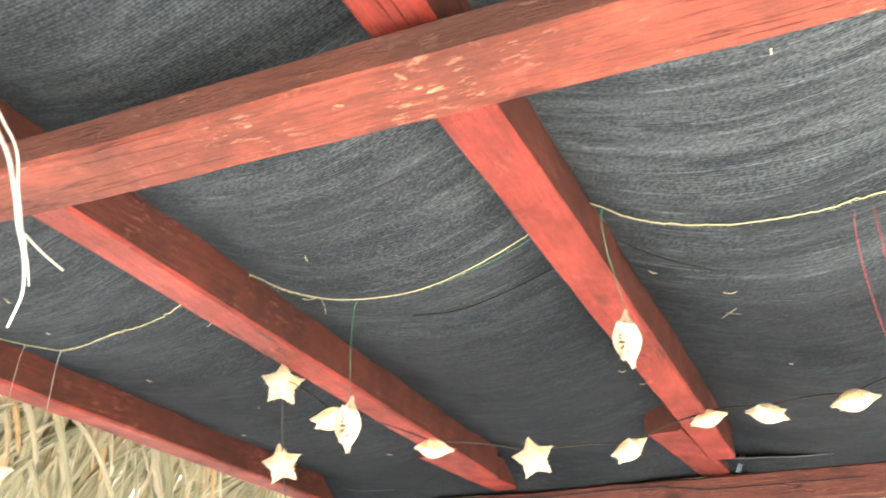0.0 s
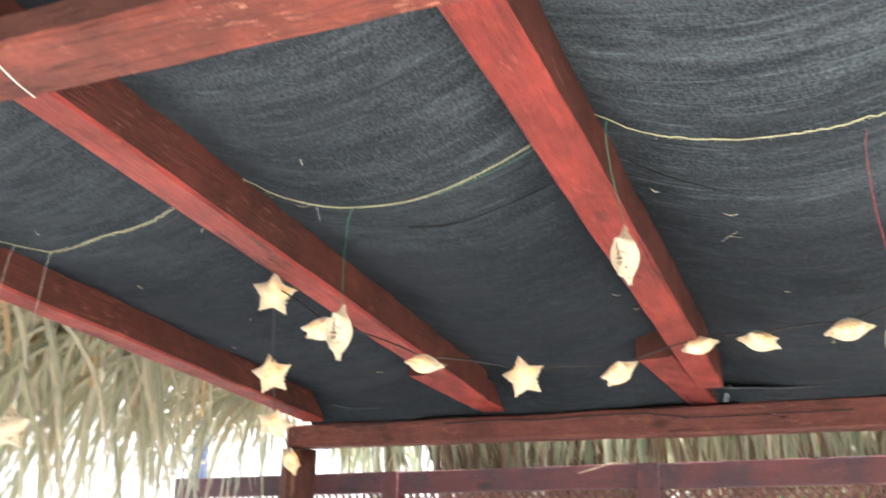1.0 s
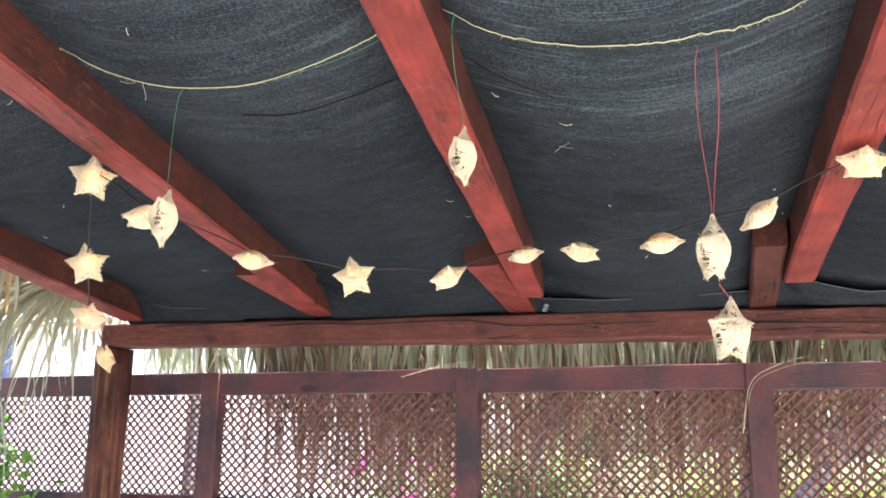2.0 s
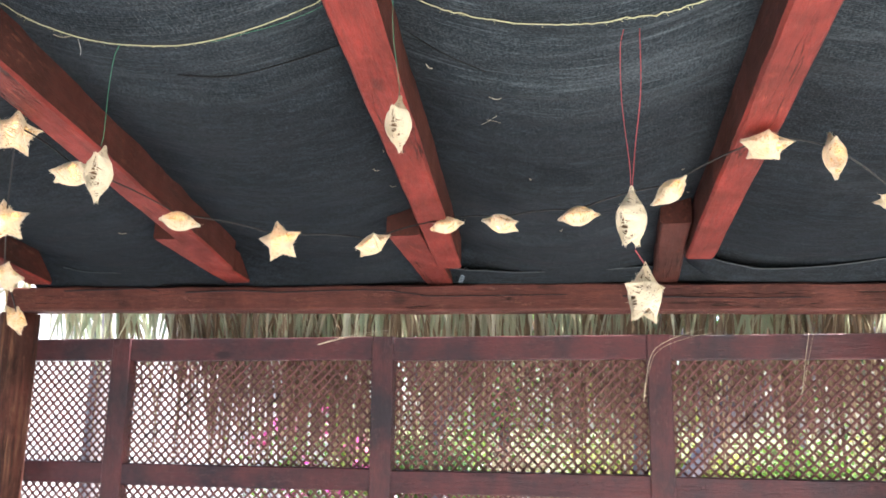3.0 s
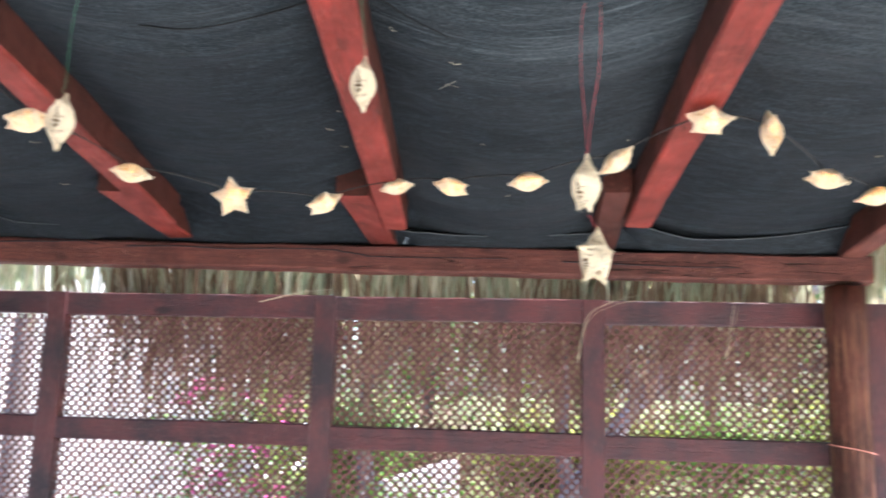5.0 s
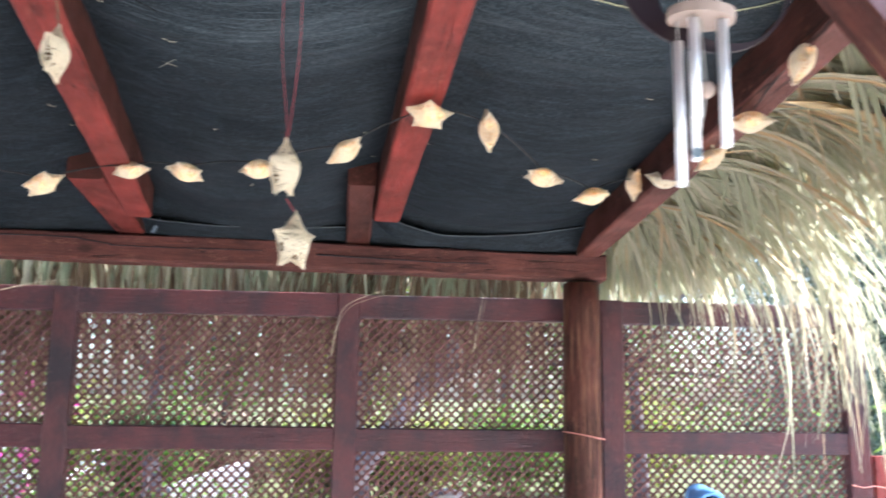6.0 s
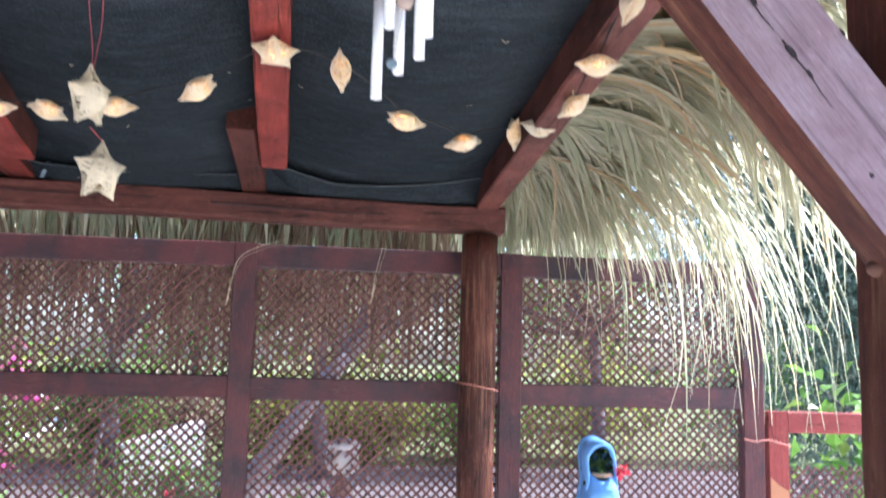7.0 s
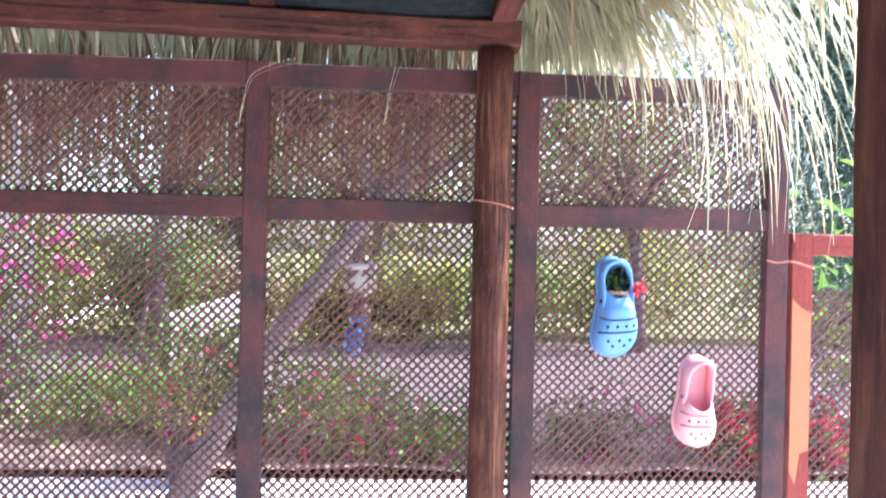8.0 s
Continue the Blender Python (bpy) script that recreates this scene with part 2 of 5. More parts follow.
# rattan of the lit stars, with their glow put into its colour
RATTAN_LIT = fibre_material("lamplit_rattan", [(0.0, (0.88, 0.77, 0.58)), (1.0, (0.94, 0.86, 0.70))], 0.55, 0.35)
RATTAN = fibre_material("bleached_rattan", [(0.0, (0.80, 0.69, 0.50)), (1.0, (0.89, 0.80, 0.63))], 0.55, 0.25)


def plain(name, col, rough=0.6, spec=0.4, metal=0.0, grain=30.0, vary=0.2, bump=0.15):
    m = Mat(name, rough, spec)
    v = m.coords((1, 1, 1))
    dark = tuple(c * 0.6 for c in col)
    fac = m.math("MULTIPLY", m.ramp(m.noise(v, grain, 5.0), [(0.3, (0, 0, 0)), (0.75, (1, 1, 1))]), vary)
    col2 = m.mix(m.math("MULTIPLY", m.noise(v, grain / 7.0, 3.0), vary * 1.5), m.mix(fac, col, dark), dark)
    m.colour(col2)
    m.b.inputs["Metallic"].default_value = metal
    m.bump(m.noise(v, grain * 4, 3.0), bump, 0.001)
    return m.m


def shell_material():
    m = Mat("pale_rattan_shell", 0.6, 0.3)
    v = m.coords((1, 1, 1))
    wave = m.n("TexWave", Scale=110.0, Distortion=9.0, Detail=3.0)
    m.j(v, wave.inputs["Vector"])
    col = m.mix(m.ramp(wave.outputs["Fac"], [(0.1, (0, 0, 0)), (0.6, (1, 1, 1))]), (0.40, 0.26, 0.12), (0.74, 0.56, 0.33))
    m.colour(col)
    m.bump(wave.outputs["Fac"], 0.6, 0.001)
    tr = m.n("BsdfTranslucent")
    m.j(col, tr.inputs["Color"])
    mx = m.n("MixShader")
    mx.inputs[0].default_value = 0.45
    m.j(m.b.outputs[0], mx.inputs[1])
    m.j(tr.outputs[0], mx.inputs[2])
    m.j(mx.outputs[0], m.t.nodes["Material Output"].inputs["Surface"])
    return m.m


SHELL = shell_material()
BULB = bpy.data.materials.new("warm_bulb")
BULB.use_nodes = True
BULB.node_tree.nodes["Principled BSDF"].inputs["Emission Color"].default_value = (1.0, 0.66, 0.34, 1)
BULB.node_tree.nodes["Principled BSDF"].inputs["Emission Strength"].default_value = 62.0
SUN_PATCH = plain("sun_orange_wood", (0.50, 0.22, 0.11), 0.6, grain=40, vary=0.3)
CABLE = plain("black_cable", (0.012, 0.012, 0.012), 0.5)
CORD_YELLOW = plain("yellow_cord", (0.50, 0.49, 0.29), 0.8, grain=300)
CORD_GREEN = plain("green_thread", (0.05, 0.20, 0.12), 0.7, grain=300)
CORD_RED = plain("red_thread", (0.32, 0.05, 0.06), 0.7, grain=300)
CORD_WHITE = plain("white_thread", (0.55, 0.55, 0.52), 0.7, grain=300)
CORD_PINK = plain("pink_cord", (0.55, 0.22, 0.18), 0.7, grain=300)
ALU = plain("brushed_aluminium", (0.86, 0.86, 0.90), 0.45, 0.5, 0.55, 60, 0.12)
DISC = plain("pale_wood_disc", (0.47, 0.36, 0.31), 0.7, grain=90, vary=0.7)
HOOP = plain("dark_varnished_hoop", (0.030, 0.018, 0.024), 0.4, 0.4, grain=25, vary=0.4)
BLUE = plain("blue_foam", (0.16, 0.36, 0.78), 0.45, 0.4, grain=20, vary=0.12, bump=0.08)
PINK = plain("pink_foam", (0.86, 0.42, 0.50), 0.45, 0.4, grain=20, vary=0.10, bump=0.08)
CREASE = plain("crease_shade", (0.006, 0.007, 0.008), 0.9)
HEM = plain("grey_hem", (0.060, 0.072, 0.078), 0.7, grain=120)
# brown core whose colour stands for the shade in the winding gaps
SHELL_DARK = plain("gap_shade_core", (0.24, 0.155, 0.085), 0.8, grain=120, vary=0.6)
SCAR = plain("brown_knot_wood", (0.15, 0.07, 0.05), 0.7, grain=60, vary=0.4)
CHIP = plain("bare_pale_wood", (0.40, 0.19, 0.115), 0.7, grain=80, vary=0.4)
KNOT = plain("dark_knot", (0.022, 0.014, 0.018), 0.8, grain=60, vary=0.4)
HOLE = plain("dark_recess", (0.02, 0.02, 0.03), 0.8)
DARK_PINK = plain("shaded_recess", (0.20, 0.09, 0.10), 0.8)
PLASTER = plain("cream_plaster", (0.80, 0.76, 0.68), 0.8, grain=18)
PLASTER_WHITE = plain("white_render", (0.36, 0.345, 0.35), 0.85, grain=7, vary=0.25)
PAVING = plain("pale_concrete", (0.70, 0.66, 0.60), 0.85, grain=12, vary=0.35)
PATHWAY = plain("white_path", (0.70, 0.66, 0.64), 0.85, grain=14, vary=0.3)
ROAD = plain("violet_grey_paving", (0.104, 0.082, 0.086), 0.9, grain=16, vary=0.3)
SOIL = plain("brown_soil", (0.33, 0.24, 0.19), 0.95, grain=22, vary=0.5, bump=0.6)
GRASS = plain("dry_grass_ground", (0.14, 0.15, 0.06), 0.95, grain=9, vary=0.5, bump=0.6)
BARK = plain("grey_bark", (0.17, 0.145, 0.15), 0.9, grain=26, vary=0.5, bump=0.8)
POT = plain("dark_glazed_pot", (0.04, 0.04, 0.055), 0.65, grain=20)
FIGURE_M = Mat("glazed_ceramic", 0.4)
sep = FIGURE_M.n("SeparateXYZ")
FIGURE_M.j(FIGURE_M.coord.outputs["Object"], sep.inputs[0])
FIGURE_M.colour(FIGURE_M.ramp(FIGURE_M.math("MULTIPLY", sep.outputs["Z"], 4.0), [(0.0, (0.05, 0.16, 0.55)), (0.40, (0.08, 0.22, 0.65)), (0.44, (0.30, 0.17, 0.14)), (0.62, (0.34, 0.22, 0.20)), (0.68, (0.33, 0.30, 0.30)), (1.0, (0.38, 0.34, 0.36))]))
FIGURE = FIGURE_M.m
NAVY = plain("navy_metal", (0.02, 0.03, 0.07), 0.4, 0.5, grain=30)
CLIP = plain("clear_plastic_tie", (0.22, 0.28, 0.34), 0.25, 0.6, grain=60)

# ---- small tools ----
rng = random.Random(7)


def world_of(ob):
    m = ob.matrix_basis.copy()
    return world_of(ob.parent) @ m if ob.parent else m


def mesh_of(name, verts, faces, mat, smooth=False):
    me = bpy.data.meshes.new(name)
    me.from_pydata(verts, [], faces)
    me.materials.append(mat)
    if smooth:
        me.polygons.foreach_set("use_smooth", [True] * len(me.polygons))
    me.update()
    return me


def thing(name, at, label, category, group="", kind=""):
    ob = new(name)
    ob.empty_display_size = 0.05
    ob.matrix_basis = Matrix.Translation(at)
    return tagged(ob, label, category, group, kind)


def attach(name, me, parent=None, m=None, label=""):
    """A mesh object at the world pose m, under parent if there is one."""
    ob = new(name, me)
    m = m or Matrix.Identity(4)
    if parent:
        ob.parent = parent
        ob.matrix_basis = world_of(parent).inverted() @ m
    else:
        ob.matrix_basis = m
    return tagged(ob, label)


def axis_pose(p0, p1, up=(0, 0, 1)):
    x = (Vector(p1) - Vector(p0)).normalized()
    y = Vector(up).cross(x).normalized()
    z = x.cross(y)
    return Matrix.Translation(p0) @ Matrix((x, y, z)).transposed().to_4x4()


def timber_mesh(name, length, w, h, mat, wobble=0.002, bevel=0.005, seg=None, seed=0):
    """A sawn timber along local x, its underside at z = 0, centred on y; chamfered, slightly crooked."""
    seg = seg or max(3, int(length / 0.06))
    b = bevel
    ring = [(-w / 2 + b, 0), (w / 2 - b, 0), (w / 2, b), (w / 2, h - b), (w / 2 - b, h), (-w / 2 + b, h), (-w / 2, h - b), (-w / 2, b)]
    verts, faces = [], []
    for i in range(seg + 1):
        x = length * i / seg
        for k, (y, z) in enumerate(ring):
            o = noise.noise_vector(Vector((x * 3.1 + seed, y * 9, z * 9 + seed * 2))) * wobble
            o2 = noise.noise_vector(Vector((x * 16 + seed, y * 30, z * 30))) * wobble * 0.6
            verts.append((x, y + o.x + o2.x, z + o.y + o2.y))
    n = len(ring)
    for i in range(seg):
        for k in range(n):
            a, c = i * n + k, i * n + (k + 1) % n
            faces.append((a, c, c + n, a + n))
    faces.append(tuple(reversed(range(n))))
    faces.append(tuple(range(seg * n, seg * n + n)))
    return mesh_of(name, verts, faces, mat)


def timber(name, p0, p1, w, h, mat, parent=None, label="", wobble=0.002, bevel=0.005, seed=0, up=(0, 0, 1)):
    length = (Vector(p1) - Vector(p0)).length
    me = timber_mesh(name, length, w, h, mat, wobble, bevel, seed=seed + p0[0] * 7)
    return attach(name, me, parent, axis_pose(p0, p1, up), label)


def log_mesh(name, length, r, mat, seed=0.0, taper=0.0):
    """A round post along local x, uneven."""
    seg, n = max(4, int(length / 0.07)), 20
    verts, faces = [], []
    for i in range(seg + 1):
        x = length * i / seg
        for k in range(n):
            a = 2 * math.pi * k / n
            rr = (r - taper * i / seg) * (1 + 0.05 * noise.noise(Vector((x * 2 + seed, math.cos(a), math.sin(a)))) + 0.025 * noise.noise(Vector((x * 1.5 + seed, math.cos(a) * 5, math.sin(a) * 5))))
            verts.append((x, rr * math.cos(a), rr * math.sin(a)))
    for i in range(seg):
        for k in range(n):
            a, c = i * n + k, i * n + (k + 1) % n
            faces.append((a, c, c + n, a + n))
    faces.append(tuple(reversed(range(n))))
    faces.append(tuple(range(seg * n, seg * n + n)))
    return mesh_of(name, verts, faces, mat, True)


def tube_data(points, r, n=6, taper=1.0):
    """Vertices and faces of a tube along the points."""
    pts = [Vector(p) for p in points]
    verts, faces = [], []
    for i, p in enumerate(pts):
        d = (pts[min(i + 1, len(pts) - 1)] - pts[max(i - 1, 0)]).normalized()
        side = d.cross(Vector((0.31, 0.22, 0.92)))
        if side.length < 0.05:
            side = d.cross(Vector((1, 0, 0)))
        side.normalize()
        up = side.cross(d)
        rr = r * (1 + (taper - 1) * i / max(1, len(pts) - 1))
        for k in range(n):
            a = 2 * math.pi * k / n
            verts.append(p + side * (rr * math.cos(a)) + up * (rr * math.sin(a)))
    for i in range(len(pts) - 1):
        for k in range(n):
            a, c = i * n + k, i * n + (k + 1) % n
            faces.append((a, c, c + n, a + n))
    faces.append(tuple(reversed(range(n))))
    faces.append(tuple(range(len(verts) - n, len(verts))))
    return verts, faces


class Heap:
    """Gathers many small pieces into one mesh."""

    def __init__(self):
        self.v, self.f = [], []

    def add(self, verts, faces):
        k = len(self.v)
        self.v.extend(tuple(p) for p in verts)
        self.f.extend(tuple(i + k for i in f) for f in faces)

    def mesh(self, name, mat, smooth=False):
        return mesh_of(name, self.v, self.f, mat, smooth)


def curve_between(a, b, sag, n=12):
    a, b = Vector(a), Vector(b)
    return [a.lerp(b, i / n) - Vector((0, 0, sag * 4 * (i / n) * (1 - i / n))) for i in range(n + 1)]


def disc_data(r, h, n=24, wob=0.0):
    verts, faces = [], []
    for z in (0, h):
        for k in range(n):
            a = 2 * math.pi * k / n
            verts.append((r * math.cos(a), r * math.sin(a), z))
    for k in range(n):
        faces.append((k, (k + 1) % n, (k + 1) % n + n, k + n))
    faces.append(tuple(reversed(range(n))))
    faces.append(tuple(range(n, 2 * n)))
    return verts, faces


def ball_data(r, rings=8, n=12, squash=1.0):
    verts, faces = [(0, 0, -r * squash)], []
    for i in range(1, rings):
        a = math.pi * i / rings
        for k in range(n):
            b = 2 * math.pi * k / n
            verts.append((r * math.sin(a) * math.cos(b), r * math.sin(a) * math.sin(b), -r * squash * math.cos(a)))
    verts.append((0, 0, r * squash))
    for k in range(n):
        faces.append((0, 1 + (k + 1) % n, 1 + k))
        faces.append((len(verts) - 1, 1 + (rings - 2) * n + k, 1 + (rings - 2) * n + (k + 1) % n))
    for i in range(rings - 2):
        for k in range(n):
            a, c = 1 + i * n + k, 1 + i * n + (k + 1) % n
            faces.append((a, c, c + n, a + n))
    return verts, faces


# ---- ground ----
def sheet(name, x0, x1, y0, y1, z, mat, label, category, step=0.5, rough=0.0):
    nx, ny = max(1, min(60, int((x1 - x0) / step))), max(1, min(60, int((y1 - y0) / step)))
    verts = [(x0 + (x1 - x0) * i / nx, y0 + (y1 - y0) * j / ny, z + rough * noise.noise(Vector((i * 0.7, j * 0.7, 0)))) for j in range(ny + 1) for i in range(nx + 1)]
    faces = [(j * (nx + 1) + i, j * (nx + 1) + i + 1, (j + 1) * (nx + 1) + i + 1, (j + 1) * (nx + 1) + i) for j in range(ny) for i in range(nx)]
    return tagged(attach(name, mesh_of(name, verts, faces, mat)), label, category, kind="structure")


def slab(name, x0, x1, y0, y1, z0, z1, mat, label, category):
    verts = [(x, y, z) for z in (z0, z1) for x, y in ((x0, y0), (x1, y0), (x1, y1), (x0, y1))]
    faces = [(3, 2, 1, 0), (4, 5, 6, 7), (0, 1, 5, 4), (1, 2, 6, 5), (2, 3, 7, 6), (3, 0, 4, 7)]
    return tagged(attach(name, mesh_of(name, verts, faces, mat)), label, category, kind="structure")


sheet("ground", -400, 400, -400, 400, -0.05, GRASS, "dry grassy ground reaching the horizon", "ground", 20)
# unseen floor, kept pale and extended past the pergola to bounce light
slab("patio_floor", -5.5, 9.0, -2.6, 2.95, -0.045, 0.0, PAVING, "pale concrete patio floor, unseen, run wide to bounce light", "floor")
slab("garden_path", -14, 14, 3.1, 5.38, -0.045, -0.012, PATHWAY, "white paved garden path behind the lattice fence", "path")
sheet("flower_bed", -14, 14, 5.42, 7.55, 0.03, SOIL, "brown soil bed planted with shrubs and flowers", "flower bed", 0.3, 0.06)
slab("paved_yard", -30, -5.0, 6.3, 40, -0.045, -0.012, PATHWAY, "pale paved yard beyond the garden", "yard")
slab("road", -5.0, 20, 7.6, 13.4, -0.045, -0.008, ROAD, "violet-grey paved road beyond the flower bed", "road")
# added wall standing for blown-out white at the left, turned into the sun
house = slab("house_wall", 0.0, 9.0, 0.0, 0.25, -0.05, 4.2, PLASTER_WHITE, "plain rendered wall added beyond the garden to stand for white glare", "wall")
house.matrix_basis = Matrix.Translation((-10.2, 5.2, 0)) @ pose(0, 0, 0, 0, 0, 46)
# added unseen wall: carries the rafters, blocks and bounces light
slab("wall_back", -5.5, 1.5, -2.6, -2.4, 0.0, 2.75, PLASTER, "unseen cream plaster wall added behind the patio to shape the light", "wall")

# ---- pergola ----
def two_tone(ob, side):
    """Another colour on upright faces and ends: painted rafter shade, beam coat, brace tint."""
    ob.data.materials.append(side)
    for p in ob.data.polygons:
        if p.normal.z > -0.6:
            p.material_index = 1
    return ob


pergola = thing("pergola", (-0.4, 1.5, 0), "red-painted timber pergola with weathered beams and rafters", "pergola")
SLOPE, TILT = 0.099, 0.018


def rafter_z(y, x=-0.2):
    return 2.115 - SLOPE * (y - 1.2) - TILT * (x + 0.2)


RAFTERS = [  # x at y 0.9, x at y 2.3, far end y
    (-1.507, -1.660, 2.50), (-0.815, -1.003, 2.345), (-0.241, -0.378, 2.345), (0.308, 0.230, 2.280), (0.848, 0.810, 2.52)]
RW, RH = 0.065, 0.085


def rafter_x(i, y):
    a, b, _ = RAFTERS[i]
    return a + (b - a) * (y - 0.9) / 1.4


for i, (a, b, yend) in enumerate(RAFTERS):
    y0 = -2.4
    xa, xb = rafter_x(i, y0), rafter_x(i, yend)
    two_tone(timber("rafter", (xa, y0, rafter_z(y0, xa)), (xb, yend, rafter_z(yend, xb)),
           RW if i else 0.075, RH, FAR_BEAM if i == 4 else RAFTER, pergola, wobble=0.003, seed=i * 3.3), BROWN_SHADE)
# spacer blocks beside three rafters, resting on the far beam
for x, y0, w, z in ((-1.034, 2.10, 0.078, 2.047), (-0.437, 2.09, 0.078, 2.034), (0.169, 2.083, 0.065, 2.040)):
    two_tone(timber("spacer_block", (x, y0, z), (x - 0.010, 2.57, 1.984 - TILT * x), w, 0.068, BROWN_SHADE if x > 0 else RAFTER, pergola, wobble=0.002, seed=x), BROWN_SHADE)
# far beam on its two round posts
timber("far_beam", (-1.800, 2.553, 1.937), (0.852, 2.553, 1.901), 0.078, 0.071, FAR_BEAM, pergola, "dull red far beam with long cracks", 0.004, seed=5)
for x, r in ((-1.775, 0.0555), (0.7885, 0.0510)):
    attach("post", log_mesh("post", 1.905 - 0.014 * x, r, POST, x), pergola, axis_pose((x, 2.550, 0), (x, 2.550, 1.9), (0, 1, 0)), "dark-stained round log post")


def front_y(x):
    return 0.811 + 0.146 * x


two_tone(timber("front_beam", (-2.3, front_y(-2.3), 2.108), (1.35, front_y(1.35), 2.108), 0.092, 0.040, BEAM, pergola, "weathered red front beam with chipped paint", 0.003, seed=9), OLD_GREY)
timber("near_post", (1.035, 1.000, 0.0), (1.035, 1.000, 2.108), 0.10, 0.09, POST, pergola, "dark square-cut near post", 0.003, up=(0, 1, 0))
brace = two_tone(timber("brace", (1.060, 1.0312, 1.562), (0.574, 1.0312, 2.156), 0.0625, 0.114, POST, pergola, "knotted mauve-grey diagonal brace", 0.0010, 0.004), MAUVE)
for p in brace.data.vertices:     # the foot of the brace is sawn plumb against the post
    w = world_of(pergola) @ brace.matrix_basis @ p.co
    if w.x > 0.984:
        p.co.x += (w.x - 0.984) / 0.6333


def knot_data(length, width, seed):
    """A ragged lens-shaped hole, long in local x."""
    ring = []
    for k in range(22):
        a = 2 * math.pi * k / 22
        q = 1 + 0.5 * noise.noise(Vector((math.cos(a) * 1.7, math.sin(a) * 1.7, seed)))
        ring.append((length * math.cos(a) * (1 + 0.25 * q), width * math.sin(a) * abs(math.sin(a)) ** 0.5 * q, 0))
    top = [(x * 0.9, y * 0.8, 0.0012) for x, y, z in ring]
    n = len(ring)
    return ring + top, [(k, (k + 1) % n, n + (k + 1) % n, n + k) for k in range(n)] + [tuple(range(n, 2 * n))]


for k, (x, z, ln, wd) in enumerate(((0.772, 1.763, 0.0095, 0.0042), (0.810, 1.714, 0.0085, 0.0042), (0.828, 1.693, 0.0050, 0.0028), (0.784, 1.773, 0.0070, 0.0030), (0.886, 1.600, 0.0028, 0.0022), (0.862, 1.736, 0.0045, 0.0014))):
    m = Matrix.Translation((x * 1.137 - 0.055, 0.9996, z * 1.137 - 0.072)) @ pose(0, 0, 0, 90, 0, 0) @ pose(0, 0, 0, 0, 0, -50)
    attach("knot", mesh_of("knot", *knot_data(ln, wd, k * 3.7), KNOT), pergola, m, "dark split knot")
for pts in ([(0.758, 1.782), (0.768, 1.766), (0.782, 1.746), (0.794, 1.733)], [(0.802, 1.724), (0.812, 1.710), (0.829, 1.691), (0.838, 1.677), (0.850, 1.661)]):
    attach("split", mesh_of("split", *tube_data([(x * 1.137 - 0.055, 0.9992, z * 1.137 - 0.072) for x, z in pts], 0.0012, 5, 0.3), KNOT), pergola, None, "dark crack in the brace")
attach("knot", mesh_of("knot", *ball_data(0.012, 8, 12, 0.8), SCAR, True), pergola, Matrix.Translation((0.986, 1.046, 1.655)), "pale bare knot on the near post")
for k, (x, y, ln, turn) in enumerate(((-0.225, 0.745, 0.016, 70), (-0.222, 0.767, 0.010, 20), (-0.211, 0.777, 0.022, -5), (-0.296, 0.752, 0.012, 30), (-0.387, 0.734, 0.010, 15))):
    m = Matrix.Translation((x, y, 2.1072)) @ pose(0, 0, 0, 180, 0, turn)
    attach("paint_chip", mesh_of("paint_chip", *knot_data(ln * 0.36, 0.0013 + 0.0006 * (k % 3), k * 2.3 + 1), CHIP), pergola, m, "pale bare patch where paint chipped off")
for pts in ([(-1.60, 1.966), (-1.42, 1.968), (-1.34, 1.972), (-1.30, 1.958)], [(-1.20, 1.957), (-1.05, 1.960), (-0.92, 1.953), (-0.66, 1.957), (-0.575, 1.953), (-0.494, 1.937), (-0.33, 1.936), (-0.07, 1.936)], [(0.05, 1.930), (0.21, 1.926), (0.36, 1.921), (0.52, 1.922)]):
    path = [(x + 0.004 * q, 2.5085, z + 0.018 - 0.005 * x + 0.0022 * noise.noise(Vector((x * 40 + q, z, 5)))) for (x0, z0), (x1, z1) in zip(pts, pts[1:]) for q in range(6) for x, z in ((x0 + (x1 - x0) * q / 6, z0 + (z1 - z0) * q / 6),)]
    attach("split", mesh_of("split", *tube_data(path, 0.0026, 5, 0.5), KNOT), pergola, None, "long dark crack in the far beam")
for x in (-2.2,):
    attach("post", log_mesh("post", 2.108, 0.055, POST, x), pergola, axis_pose((x, front_y(x), 0), (x, front_y(x), 2.108), (0, 1, 0)), "dark-stained round log post")


